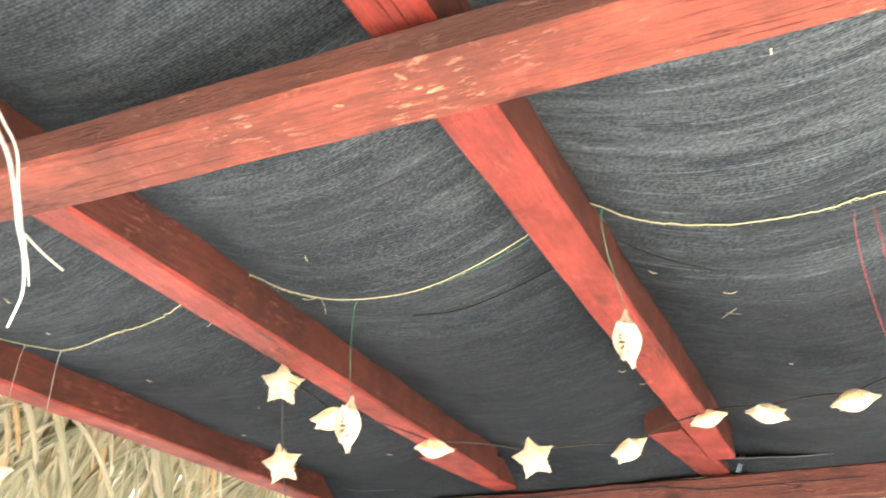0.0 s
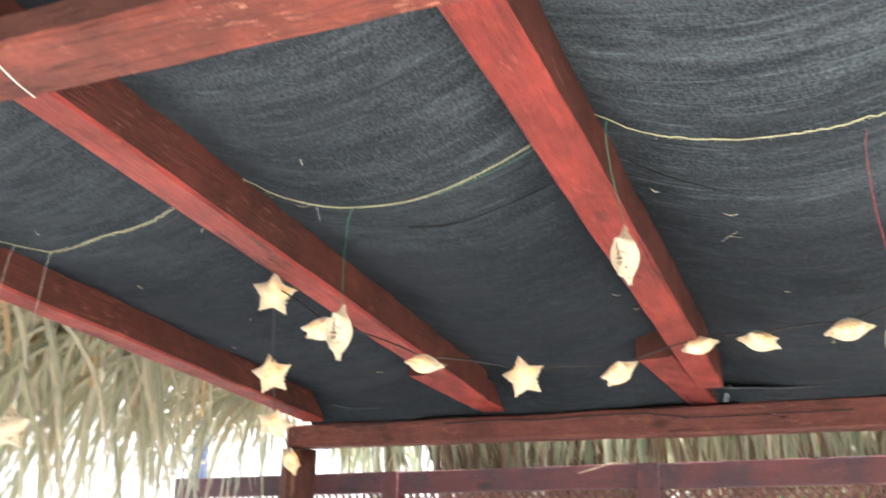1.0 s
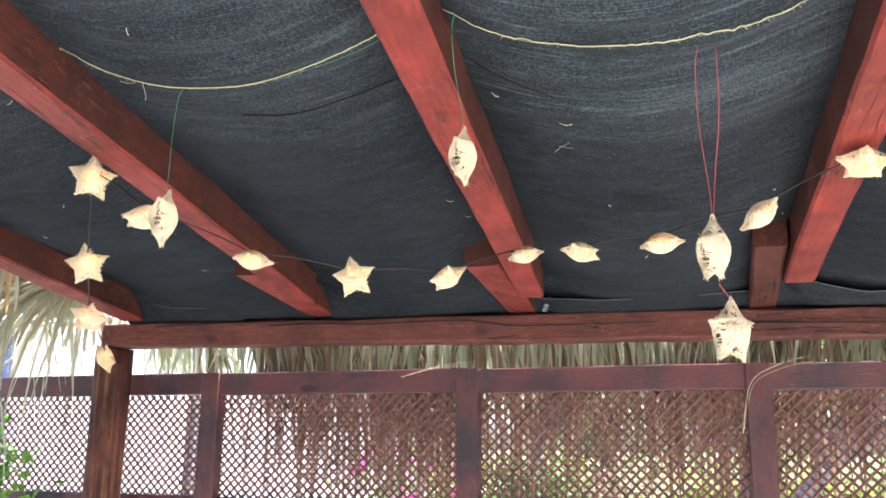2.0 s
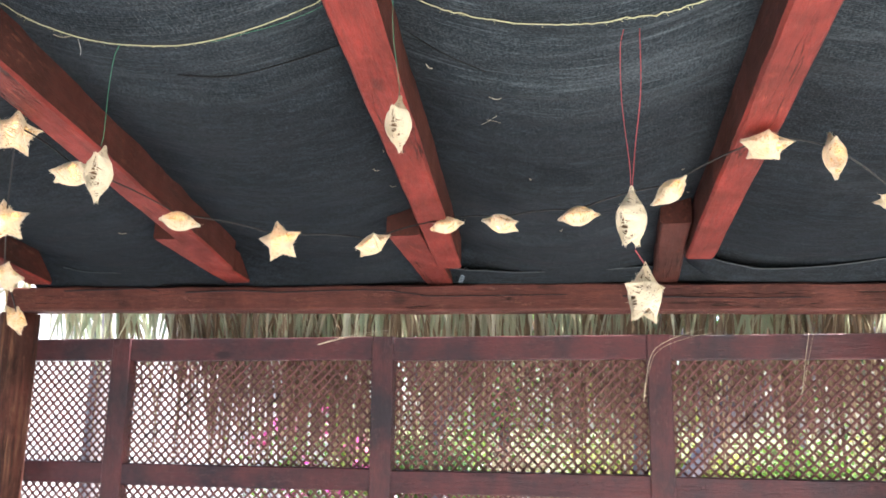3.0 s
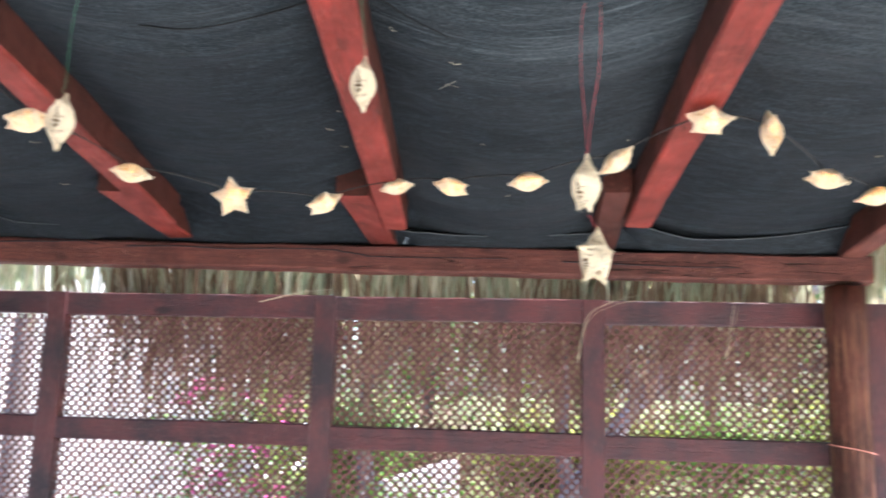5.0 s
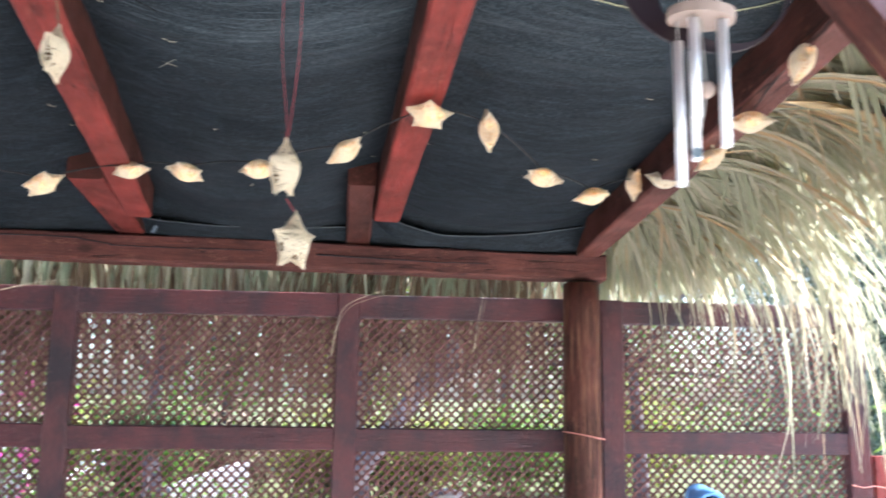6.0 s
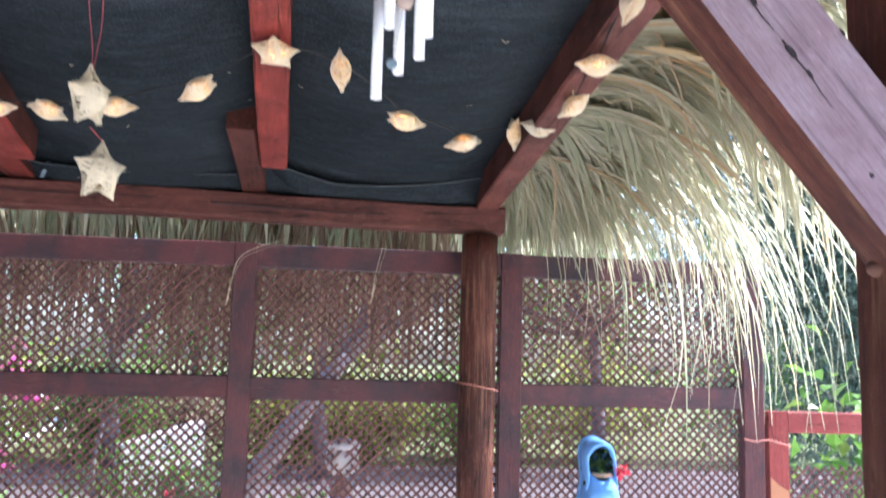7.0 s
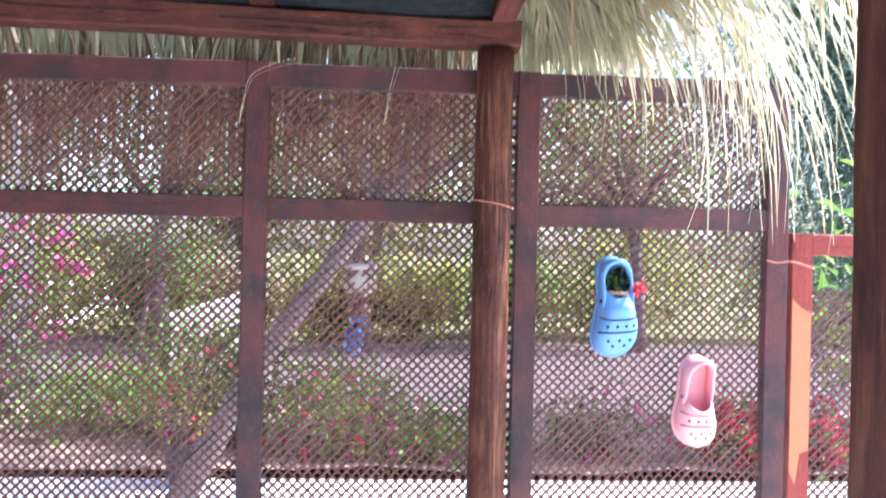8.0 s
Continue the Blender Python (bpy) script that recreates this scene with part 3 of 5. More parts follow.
# ---- shade cloth ----
def cloth_z(x, y):
    if y > 2.42:    # hangs down behind the rafter ends to the far beam
        u = min(1.0, (y - 2.42) / 0.11)
        return cloth_z(x, 2.42) * (1 - u) + (1.986 - 0.014 * x + 0.006 * math.sin(x * 9)) * u
    xs = [rafter_x(i, y) for i in range(5)]
    top = rafter_z(y, x) + RH + 0.004
    if x <= xs[0] or x >= xs[4]:
        return top
    for i in range(4):
        if xs[i] <= x <= xs[i + 1]:
            u = (x - xs[i]) / (xs[i + 1] - xs[i])
            sag = (4 * u * (1 - u)) ** 1.2
            depth = (0.060, 0.060, 0.074, 0.056)[i] + 0.010 * noise.noise(Vector((i * 3.1, y * 1.6, 0)))
            bump = 0.016 * noise.noise(Vector((x * 1.3, y * 5.0, 3.0))) + 0.009 * noise.noise(Vector((x * 2.2, y * 14.0 + x * 3, 7.0))) + 0.0025 * noise.noise(Vector((x * 5.0, y * 34.0 + x * 6, 1.0)))
            fold = 0.020 * math.exp(-((y - 1.25 - 0.04 * math.sin(x * 2.4)) / 0.035) ** 2) + 0.010 * math.exp(-((y - 1.14 - 0.05 * math.sin(x * 1.9 + 1)) / 0.028) ** 2) + 0.008 * math.exp(-((y - 1.46 - 0.03 * math.sin(x * 3)) / 0.02) ** 2)
            near = min(1.0, min(u, 1 - u) * 8)
            return top - sag * depth + (bump - fold * sag) * near
    return top


def build_cloth():
    verts, faces = [], []
    nx, ny = 150, 420
    for j in range(ny + 1):
        y = -2.39 + (2.585 + 2.39) * j / ny
        xa, xb = rafter_x(0, y) - 0.03, rafter_x(4, y) + 0.03
        for i in range(nx + 1):
            x = xa + (xb - xa) * i / nx
            verts.append((x, y, cloth_z(x, y)))
    for j in range(ny):
        for i in range(nx):
            a = j * (nx + 1) + i
            faces.append((a, a + 1, a + nx + 2, a + nx + 1))
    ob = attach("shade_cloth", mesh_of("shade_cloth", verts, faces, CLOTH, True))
    mod = ob.modifiers.new("thickness", "SOLIDIFY")
    mod.thickness, mod.offset = 0.003, 1.0
    return tagged(ob, "dark grey-green shade cloth sagging between the rafters", "shade cloth")


build_cloth()


# ---- palm thatch ----
def blade(heap, origin, yaw, pitch0, pitch1, length, width, curl=1.25, seg=8, wander=0.0):
    """One pleated leaf strip that leaves origin and bends down."""
    p = Vector(origin)
    step = length / seg
    verts, faces = [], []
    sway = rng.uniform(-wander, wander)
    wave, turn = rng.uniform(0.0, 0.45), rng.uniform(0, 6.28)
    for i in range(seg + 1):
        s = i / seg
        pit = pitch0 + (pitch1 - pitch0) * s ** curl
        yw = yaw + sway * s + wave * math.sin(5 * s + turn)
        pit += wave * 0.5 * math.sin(6 * s + turn * 2) * s
        d = Vector((math.cos(yw) * math.cos(pit), math.sin(yw) * math.cos(pit), math.sin(pit)))
        side = Vector((-math.sin(yw), math.cos(yw), 0))
        up = d.cross(side) * -1
        w = width * 0.5 * min(1.0, 0.45 + s * 3) * (1 - s ** 1.7) + 0.0009
        verts += [p - side * w + up * w * 0.5, p, p + side * w + up * w * 0.5]
        p = p + d * step
    for i in range(seg):
        a = i * 3
        faces += [(a, a + 1, a + 4, a + 3), (a + 1, a + 2, a + 5, a + 4)]
    heap.add(verts, faces)


thatch = thing("palm_thatch", (-0.4, 1.5, 2.2), "dry palm-leaf thatch over the roof with drooping fringe", "palm thatch")


def frond(origin, yaw, n, spread, length, mat, pitch0=-8, pitch1=-82, width=0.022, curl=1.25):
    heap = Heap()
    for k in range(n):
        a = yaw + radians(spread) * (2 * (k + 0.5) / n - 1) + rng.gauss(0, 0.08)
        o = Vector(origin) + Vector((rng.gauss(0, 0.02), rng.gauss(0, 0.02), rng.uniform(-0.012, 0.02)))
        blade(heap, o, a, radians(pitch0 + rng.gauss(0, 4)), radians(pitch1 + rng.gauss(0, 9 if pitch1 < -30 else 1)), length * rng.uniform(0.65, 1.2), width * rng.uniform(0.35, 1.15), curl * rng.uniform(0.75, 1.3), 8, 0.7)
    attach("palm_frond", heap.mesh("palm_frond", mat), thatch)


def right_edge(y, yaw, n, spread, length, pitch0, pitch1, width, curl, mat=PALM):
    frond((rafter_x(4, y) + rng.uniform(-0.02, 0.05), y, rafter_z(y, 0.85) + RH + rng.uniform(0.03, 0.06)), yaw, n, spread, length, mat, pitch0, pitch1, width, curl)


for k in range(20):   # right-hand side, towards the house
    right_edge(-0.6 + 2.05 * k / 19 + rng.uniform(-0.05, 0.05), rng.gauss(0.0, 0.25), 30, 42, rng.uniform(0.34, 0.50), 6, -38, 0.024, 1.8)
for k in range(9):   # flat fans along the edge, bending only at their tips
    right_edge(1.45 + 1.03 * k / 8 + rng.uniform(-0.03, 0.03), rng.gauss(0.06, 0.30), 30, 50, rng.uniform(0.30, 0.46), 2, -46, 0.026, 2.0)
for k in range(9):   # heavy drooping bunch near the far corner
    right_edge(2.02 + 0.30 * k / 8, rng.gauss(0.05, 0.14), 15, 18, rng.uniform(0.84, 1.24), 3, -99, 0.013, 1.05)
for k in range(12):    # nearer bunch that stands farther out
    right_edge(1.54 + 0.26 * k / 11, rng.gauss(0.02, 0.14), 15, 20, rng.uniform(0.52, 0.74), 4, -84, 0.018, 1.3)
for k in range(8):    # outer bunch, lying over the leaves of the edge
    y = 1.56 + 0.26 * k / 7
    frond((1.03 + 0.10 * rng.random(), y, rafter_z(y, 0.85) + RH + 0.04), rng.gauss(0.05, 0.2), 16, 24, rng.uniform(0.46, 0.66), PALM, -14, -90, 0.019, 1.0)
for k in range(3):    # a few blades between the bunches
    right_edge(1.86 + 0.16 * k / 2, rng.gauss(0.05, 0.2), 13, 36, rng.uniform(0.34, 0.48), 0, -72, 0.018, 1.6)
for k in range(6):    # far corner
    right_edge(2.20 + 0.30 * k / 5, rng.gauss(0.5, 0.3), 22, 36, rng.uniform(0.34, 0.48), -6, -80, 0.018, 1.2)
for k in range(9):    # corner of the roof, where the two edges meet
    a = 1.35 * k / 8
    frond((0.84 + 0.08 * rng.random(), 2.46 + 0.10 * rng.random(), rafter_z(2.5, 0.85) + RH + 0.03), a, 22, 22, rng.uniform(0.40, 0.52), PALM, -4, -84, 0.020, 1.0)
for k in range(11):    # single thin strands in front of the fence
    right_edge(2.12 + 0.36 * k / 10, rng.gauss(0.12, 0.25), 2, 12, rng.uniform(0.62, 0.84), -14, -96, 0.007, 0.8)
for k in range(30):   # left-hand side
    y = -0.4 + 2.95 * k / 29 + rng.uniform(-0.05, 0.05)
    frond((rafter_x(0, y) - rng.uniform(-0.02, 0.05), y, rafter_z(y) + RH + 0.05), math.pi - rng.gauss(0.10, 0.28), 30, 36, rng.uniform(0.60, 0.98), PALM, 4, (-84, -52)[k % 2], (0.022, 0.030)[k % 2], 1.2)
for k in range(9):    # left-hand side, lower layer
    y = 0.7 + 1.1 * k / 8
    frond((rafter_x(0, y) - 0.06, y, rafter_z(y) + RH + 0.03), math.pi - rng.gauss(0.1, 0.2), 30, 34, rng.uniform(0.85, 1.1), PALM, -18, -88, 0.024, 1.0)
for k in range(48):   # far edge, short greenish fringe, leaning this way and that
    x = -1.80 + 2.75 * k / 47 + rng.uniform(-0.05, 0.05)
    frond((x, 2.64 + rng.uniform(0, 0.05), rafter_z(2.5) + RH + 0.02), math.pi / 2 + max(-0.75, min(0.75, rng.gauss(0, 0.5))), 16, 30, rng.uniform(0.26, 0.40), PALM_FAR, -25, -80 - 8 * rng.random(), 0.024, 0.7)
for k in range(62):   # far edge, long brown bunches with gaps between them
    x = (-1.70 if k % 6 == 0 else -1.30) + 2.08 * rng.random()
    frond((x, 2.66 + rng.uniform(0, 0.22), rafter_z(2.5) + RH + 0.01), math.pi / 2 + rng.gauss(0, 0.5), 9, 24, rng.uniform(0.42, 0.74), PALM_BROWN, -35, -90, 0.017, 0.35)
for side, xs in ((-1, 0),):   # long thin strands hanging from the fringe
    for k in range(9):
        y = 0.9 + 1.6 * rng.random()
        frond((rafter_x(xs, y) + side * rng.uniform(0.02, 0.12), y, rafter_z(y) + RH + 0.05), (0 if side > 0 else math.pi) + rng.gauss(0.05 * side, 0.4), 8, 30, rng.uniform(0.55, 0.85), PALM, -5, -93, 0.009, 0.85)


def pleated_fan(origin, yaw, spread, n, length, pitch0, pitch1, mat):
    """One palm leaf: a pleated blade that stays whole near its stalk and splits towards the tips."""
    heap = Heap()
    rows = 7
    for k in range(n):
        a0, a1 = (yaw + radians(spread) * (2 * q / n - 1) for q in (k, k + 1))
        p0, p1 = Vector(origin), Vector(origin)
        verts, faces = [], []
        reach = length * rng.uniform(0.8, 1.1)
        for i in range(rows + 1):
            s = i / rows
            pit = radians(pitch0 + (pitch1 - pitch0) * s ** 1.5)
            part_way = 1.0 if s < 0.62 else max(0.12, 1 - (s - 0.62) * 2.4)
            mid = (a0 + a1) / 2
            half = (a1 - a0) / 2 * part_way
            e = [Vector((math.cos(mid + w * half) * math.cos(pit), math.sin(mid + w * half) * math.cos(pit), math.sin(pit))) for w in (-1, 0, 1)]
            if i == 0:
                centre = [Vector(origin)] * 3
            else:
                centre = [q + d * reach / rows for q, d in zip(centre, e)]
                if s > 0.62:
                    m = centre[1]
                    centre = [m + (centre[0] - m) * 0.72, m, m + (centre[2] - m) * 0.72]
            lift = Vector((0, 0, 0.006 * min(1, s * 3)))
            verts += [centre[0], centre[1] + lift, centre[2]]
        for i in range(rows):
            q = i * 3
            faces += [(q, q + 1, q + 4, q + 3), (q + 1, q + 2, q + 5, q + 4)]
        heap.add(verts, faces)
    attach("palm_frond", heap.mesh("palm_frond", mat), thatch)


for x, y, z, yaw in ((0.925, 1.618, 2.113, 0.12), (0.985, 1.60, 2.098, 0.25), (0.96, 1.25, 2.16, 0.2), (-1.64, 1.5, 2.15, 3.0)):   # broad tan leaf bases
    pleated_fan((x, y, z), yaw, 15, 4, 0.30, 2, -40, PALM_TAN)
for y, yaw, ln in ((2.46, 0.40, 0.44), (2.36, 0.10, 0.50), (2.25, 0.30, 0.46), (2.14, -0.05, 0.52), (2.02, 0.2, 0.46), (1.90, -0.1, 0.44), (1.78, 0.15, 0.46), (1.67, -0.05, 0.52), (1.56, 0.12, 0.46), (1.45, -0.1, 0.48), (1.34, 0.1, 0.46), (1.20, 0.0, 0.46)):
    pleated_fan((rafter_x(4, y) + 0.01, y, rafter_z(y, 0.85) + RH + 0.006 + 0.03 * rng.random()), yaw, 46, 30, ln, rng.uniform(-4, 6), rng.uniform(-62, -40), PALM)
for y, yaw, ln in ((2.30, 2.9, 0.40), (1.95, 3.1, 0.42), (1.55, 3.2, 0.40), (1.2, 3.0, 0.42)):
    pleated_fan((rafter_x(0, y) - 0.01, y, rafter_z(y) + RH + 0.012), yaw, 50, 22, ln, 4, -58, PALM)
for x, y, ln in ((-1.36, 2.76, 0.36), (-1.24, 2.80, 0.42), (-1.10, 2.74, 0.62), (-0.98, 2.80, 0.66), (-0.86, 2.74, 0.64), (-0.75, 2.80, 0.58), (-0.44, 2.80, 0.40), (-0.02, 2.78, 0.52), (0.28, 2.74, 0.44), (0.46, 2.80, 0.54), (0.60, 2.74, 0.46)):
    pleated_fan((x, y, rafter_z(2.5) + RH), math.pi / 2 + rng.gauss(0, 0.3), 46, 18, ln, -50, -90, PALM_BROWN)    # brown leaves hanging behind the fence
for k in range(60):   # on top
    x, y = rng.uniform(-1.6, 0.9), rng.uniform(-2.2, 2.2)
    frond((x, y, rafter_z(y) + RH + 0.10), math.pi / 2 + rng.gauss(0, 0.5), 16, 50, 0.6, PALM, 5, -7, 0.04)


# ---- lattice fence ----
FY = 2.615            # front face of the frame
fence = thing("lattice_fence", (-0.3, FY, 0), "maroon-painted timber fence with diagonal lattice panels", "fence", kind="structure")
POSTS = [-2.37, -1.460, -0.628, 0.140, 0.895, 1.622]
for i, x in enumerate(POSTS):
    timber("fence_post", (x, FY + 0.044, 0.0), (x, FY + 0.044, 1.858 if i < 5 else 1.872), 0.064, 0.044, FENCE, fence, wobble=0.001, bevel=0.003, seed=i, up=(0, -1, 0))
for i in range(5):
    a, b = POSTS[i] + 0.032, POSTS[i + 1] - 0.032
    for z, h in ((1.790, 0.066), (1.424, 0.062), (0.10, 0.06)):
        timber("rail", (a, FY + 0.024, z), (b, FY + 0.024, z + 0.003), 0.040, h, FENCE, fence, wobble=0.001, bevel=0.003, seed=i + z * 5)

slat_meshes = {}


def slat_mesh(length):
    key = max(1, round(length / 0.01))
    if key not in slat_meshes:
        slat_meshes[key] = timber_mesh("slat", key * 0.01, 0.0068, 0.0042, SLAT, 0.0, 0.0012, seg=1)
    return slat_meshes[key]


def lattice(parent, x0, x1, z0, z1, y, pitch=0.0272):
    """Two layers of crossed diagonal slats, each cut to the panel."""
    panel = new("lattice_panel")
    panel.empty_display_size = 0.02
    panel.parent = parent
    at = Matrix.Translation(((x0 + x1) / 2, y, z0))
    panel.matrix_basis = world_of(parent).inverted() @ at
    w, h = x1 - x0, z1 - z0
    for layer, sign in ((0, 1), (1, -1)):
        c = -h + pitch / 2
        while c < w:
            # the line x = c + t (or mirrored), z = t
            t0, t1 = max(0, -c), min(h, w - c)
            if t1 - t0 > 0.012:
                if sign > 0:
                    p0, p1 = (x0 + c + t0, z0 + t0), (x0 + c + t1, z0 + t1)
                else:
                    p0, p1 = (x1 - c - t0, z0 + t0), (x1 - c - t1, z0 + t1)
                yy = y + layer * 0.0043
                attach("slat", slat_mesh((t1 - t0) * 1.41421), panel, axis_pose((p0[0], yy, p0[1]), (p1[0], yy, p1[1]), (0, -1, 0)))
            c += pitch


# ---- gate ----
gate = thing("garden_gate", (2.1, 2.63, 0), "low pinkish-red lattice gate beside the fence end", "gate")
GX0, GX1, GY, GZ = 1.670, 2.55, 2.625, 1.424
for x in (GX0 + 0.032, GX1 - 0.032):
    timber("gate_stile", (x, GY + 0.04, 0.03), (x, GY + 0.04, GZ), 0.064, 0.04, GATE, gate, wobble=0.001, bevel=0.003, seed=x, up=(0, -1, 0))
for z in (GZ - 0.062, 0.05):
    timber("gate_rail", (GX0 + 0.064, GY + 0.02, z), (GX1 - 0.064, GY + 0.02, z), 0.038, 0.062, GATE, gate, wobble=0.001, bevel=0.003, seed=z)

# patch of low sun on the stile, painted as an orange sheet
verts = [(GX0 + 0.004, 0.74), (GX0 + 0.022, 0.70), (GX0 + 0.034, 0.79), (GX0 + 0.060, 0.80), (GX0 + 0.060, 1.195), (GX0 + 0.030, 1.212), (GX0 + 0.004, 1.235)]
me = mesh_of("bare_patch", [(x, GY - 0.0012, z) for x, z in verts] + [(x, GY + 0.004, z) for x, z in verts], [tuple(range(7)), *[(i, (i + 1) % 7, (i + 1) % 7 + 7, i + 7) for i in range(7)]], SUN_PATCH)
attach("bare_patch", me, gate, None, "orange patch of sunlight painted on the gate stile")

# ---- star lights ----
R_STAR, R_IN, H_STAR = 0.0535, 0.0298, 0.0205


def star_radius(a):
    u = (a / (2 * math.pi) * 5) % 1.0
    v = abs(u - 0.5) * 2
    return R_IN + (R_STAR - R_IN) * (0.72 * v ** 1.5 + 0.28 * v ** 7)


def puff(r, s):
    return H_STAR * (0.07 + 0.93 * max(0.0, 1 - (r / (0.74 * R_STAR)) ** 1.5) ** 0.75) * max(0.0, 1 - s ** 6) ** 0.5


def star_point(a, s, side):
    r = star_radius(a) * s
    return Vector((r * math.sin(a), -side * (puff(r, s) + 0.0015), r * math.cos(a)))


def star_shell_mesh(mat, shrink=1.0):
    verts, faces = [], []
    n, rings = 40, 6
    for side in (1, -1):
        base = len(verts)
        verts.append(star_point(0, 0, side) * shrink)
        for i in range(1, rings + 1):
            for k in range(n):
                p = star_point(2 * math.pi * k / n, i / rings, side)
                verts.append(p * shrink * (0.97 + 0.14 * noise.noise(p * 60) + 0.10 * noise.noise(p * 190)))
        for k in range(n):
            f = (base, base + 1 + k, base + 1 + (k + 1) % n)
            faces.append(f if side < 0 else f[::-1])
            for i in range(rings - 1):
                a, c = base + 1 + i * n + k, base + 1 + i * n + (k + 1) % n
                f = (a, a + n, c + n, c)
                faces.append(f if side < 0 else f[::-1])
    front, back = 1 + (rings - 1) * n, 1 + rings * n + 1 + (rings - 1) * n
    for k in range(n):
        faces.append((front + k, front + (k + 1) % n, back + (k + 1) % n, back + k))
    return mesh_of("shell", verts, faces, mat, True)


def star_winding_mesh(seed, bunches=13, thick=0.0008, mat=RATTAN_LIT):
    """Rattan wound over the star in bunches of side-by-side strands, with loose ends."""
    r = random.Random(seed)
    heap = Heap()

    def strand(q0, q1, side, lift, thick):
        pts = []
        for i in range(7):
            p = q0.lerp(q1, i / 6)
            a = math.atan2(p.x, p.z)
            s = min(1.0, math.hypot(p.x, p.z) / star_radius(a))
            rr = star_radius(a) * s
            pts.append(Vector((rr * math.sin(a), -side * (puff(rr, s) + 0.0016 + lift), rr * math.cos(a))))
        heap.add(*tube_data(pts, thick, 4))

    for side in (1, -1):
        for k in range(bunches):
            a0 = r.uniform(0, 2 * math.pi)
            a1 = a0 + r.uniform(1.3, 3.5)
            n = r.randint(3, 6)
            for i in range(n):
                d = (i - n / 2) * 0.085 + r.gauss(0, 0.02)
                strand(star_point(a0 + d, 0.98, side), star_point(a1 - d + r.gauss(0, 0.05), 0.98, side), side, r.uniform(0, 0.0014), thick * r.uniform(0.85, 1.3))
    for k in range(90):   # turns across the rim
        a = r.uniform(0, 2 * math.pi)
        d = r.gauss(0, 0.10)
        loop = [star_point(a - d, 0.80, 1), star_point(a - d / 2, 0.95, 1), star_point(a, 1.02, 0), star_point(a + d / 2, 0.95, -1), star_point(a + d, 0.80, -1)]
        heap.add(*tube_data([p * 1.02 for p in loop], thick * r.uniform(0.8, 1.3), 4))
    for k in range(120):   # loose ends round the rim
        a = r.uniform(0, 2 * math.pi)
        p = star_point(a, r.uniform(0.9, 1.0), r.choice((1, -1)))
        d = Vector((math.sin(a), r.gauss(0, 0.5), math.cos(a))) + Vector((r.gauss(0, 0.5), 0, r.gauss(0, 0.5)))
        heap.add(*tube_data([p, p + d.normalized() * r.uniform(0.002, 0.0085)], 0.0006, 3, 0.4))
    for k in range(5):  # bindings at the tips
        a = 2 * math.pi * k / 5
        for j in range(4):
            s = 0.72 + 0.07 * j
            loop = [star_point(a - 0.5 * (1 - s), s * 1.0, 1) * 1.02, star_point(a + 0.5 * (1 - s), s, 1) * 1.02, star_point(a + 0.5 * (1 - s), s, -1) * 1.02, star_point(a - 0.5 * (1 - s), s, -1) * 1.02]
            heap.add(*tube_data(loop + loop[:1], 0.0010, 4))
    return heap.mesh("winding", mat)


SHELL_MESH = star_shell_mesh(SHELL, 0.86)
CORE_MESH = star_shell_mesh(SHELL_DARK, 0.84)
DENSE = [star_winding_mesh(s, 17, 0.0009, RATTAN) for s in (5, 13)]
WINDINGS = [star_winding_mesh(s) for s in (3, 8, 21)]
BULB_MESH = mesh_of("bulb", *ball_data(0.0042, 6, 8), BULB, True)


def star(name, at, facing, spin, label, group, lit=True, size=1.0, variant=0):
    """facing: the way its flat side looks; spin: degrees about that."""
    f = Vector(facing).normalized()
    turn = f.to_track_quat("-Y", "Z").to_matrix().to_4x4()
    m = Matrix.Translation(at) @ turn @ pose(0, 0, 0, 0, spin, 0) @ Matrix.Scale(size, 4)
    ob = tagged(new(name), label, "star light" if lit else "star ornament", group)
    ob.empty_display_size = 0.02
    ob.matrix_basis = m
    parts = (("shell", SHELL_MESH), ("winding", WINDINGS[variant % 3]), ("bulb", BULB_MESH)) if lit else (("shell", CORE_MESH), ("winding", DENSE[variant % 2]))
    for nm, me in parts:
        o = new(nm, me)
        o.parent = ob
        if nm == "winding":
            tagged(o, kind="stuff")
    return ob


GARLAND = [  # place, facing, spin
    ((-0.940, 1.427, 2.084), (0.5, -1, -0.5), 8), ((-0.803, 1.402, 1.999), (0.3, 0.0, -1.0), 30),
    ((-0.751, 1.646, 1.976), (-0.15, 0.05, -1.0), 20), ((-0.596, 1.762, 1.956), (0.4, -1, -0.35), -12),
    ((-0.444, 1.874, 1.969), (0.5, -0.15, -0.8), 25), ((-0.317, 2.005, 2.036), (0.2, 0.05, -1.0), 10),
    ((-0.184, 1.913, 2.013), (-0.2, -0.2, -1.0), 30), ((-0.022, 1.777, 1.990), (0.12, 0.05, -1.0), 0),
    ((0.139, 1.700, 2.009), (0.6, -0.05, -0.8), 40), ((0.279, 1.584, 2.045), (-0.1, -0.35, -1.0), 15),
    ((0.389, 1.630, 2.038), (0.95, -0.05, 0.1), 10), ((0.512, 1.753, 1.989), (-0.2, 0.0, -1.0), 35),
    ((0.642, 1.881, 1.987), (0.2, 0.05, -1.0), 0), ((0.777, 2.025, 2.053), (1.0, 0.1, 0.1), 20),
    ((0.805, 1.913, 2.036), (-0.25, 0.05, -1.0), 12), ((0.831, 1.723, 2.031), (0.7, -0.1, -0.9), 40),
    ((0.813, 1.516, 2.036), (0.0, 0.1, -1.0), 25), ((0.808, 1.330, 2.070), (0.9, -0.1, -0.3), 30)]
STARS_LABEL = "cream rattan star light glowing warmly on a cable"
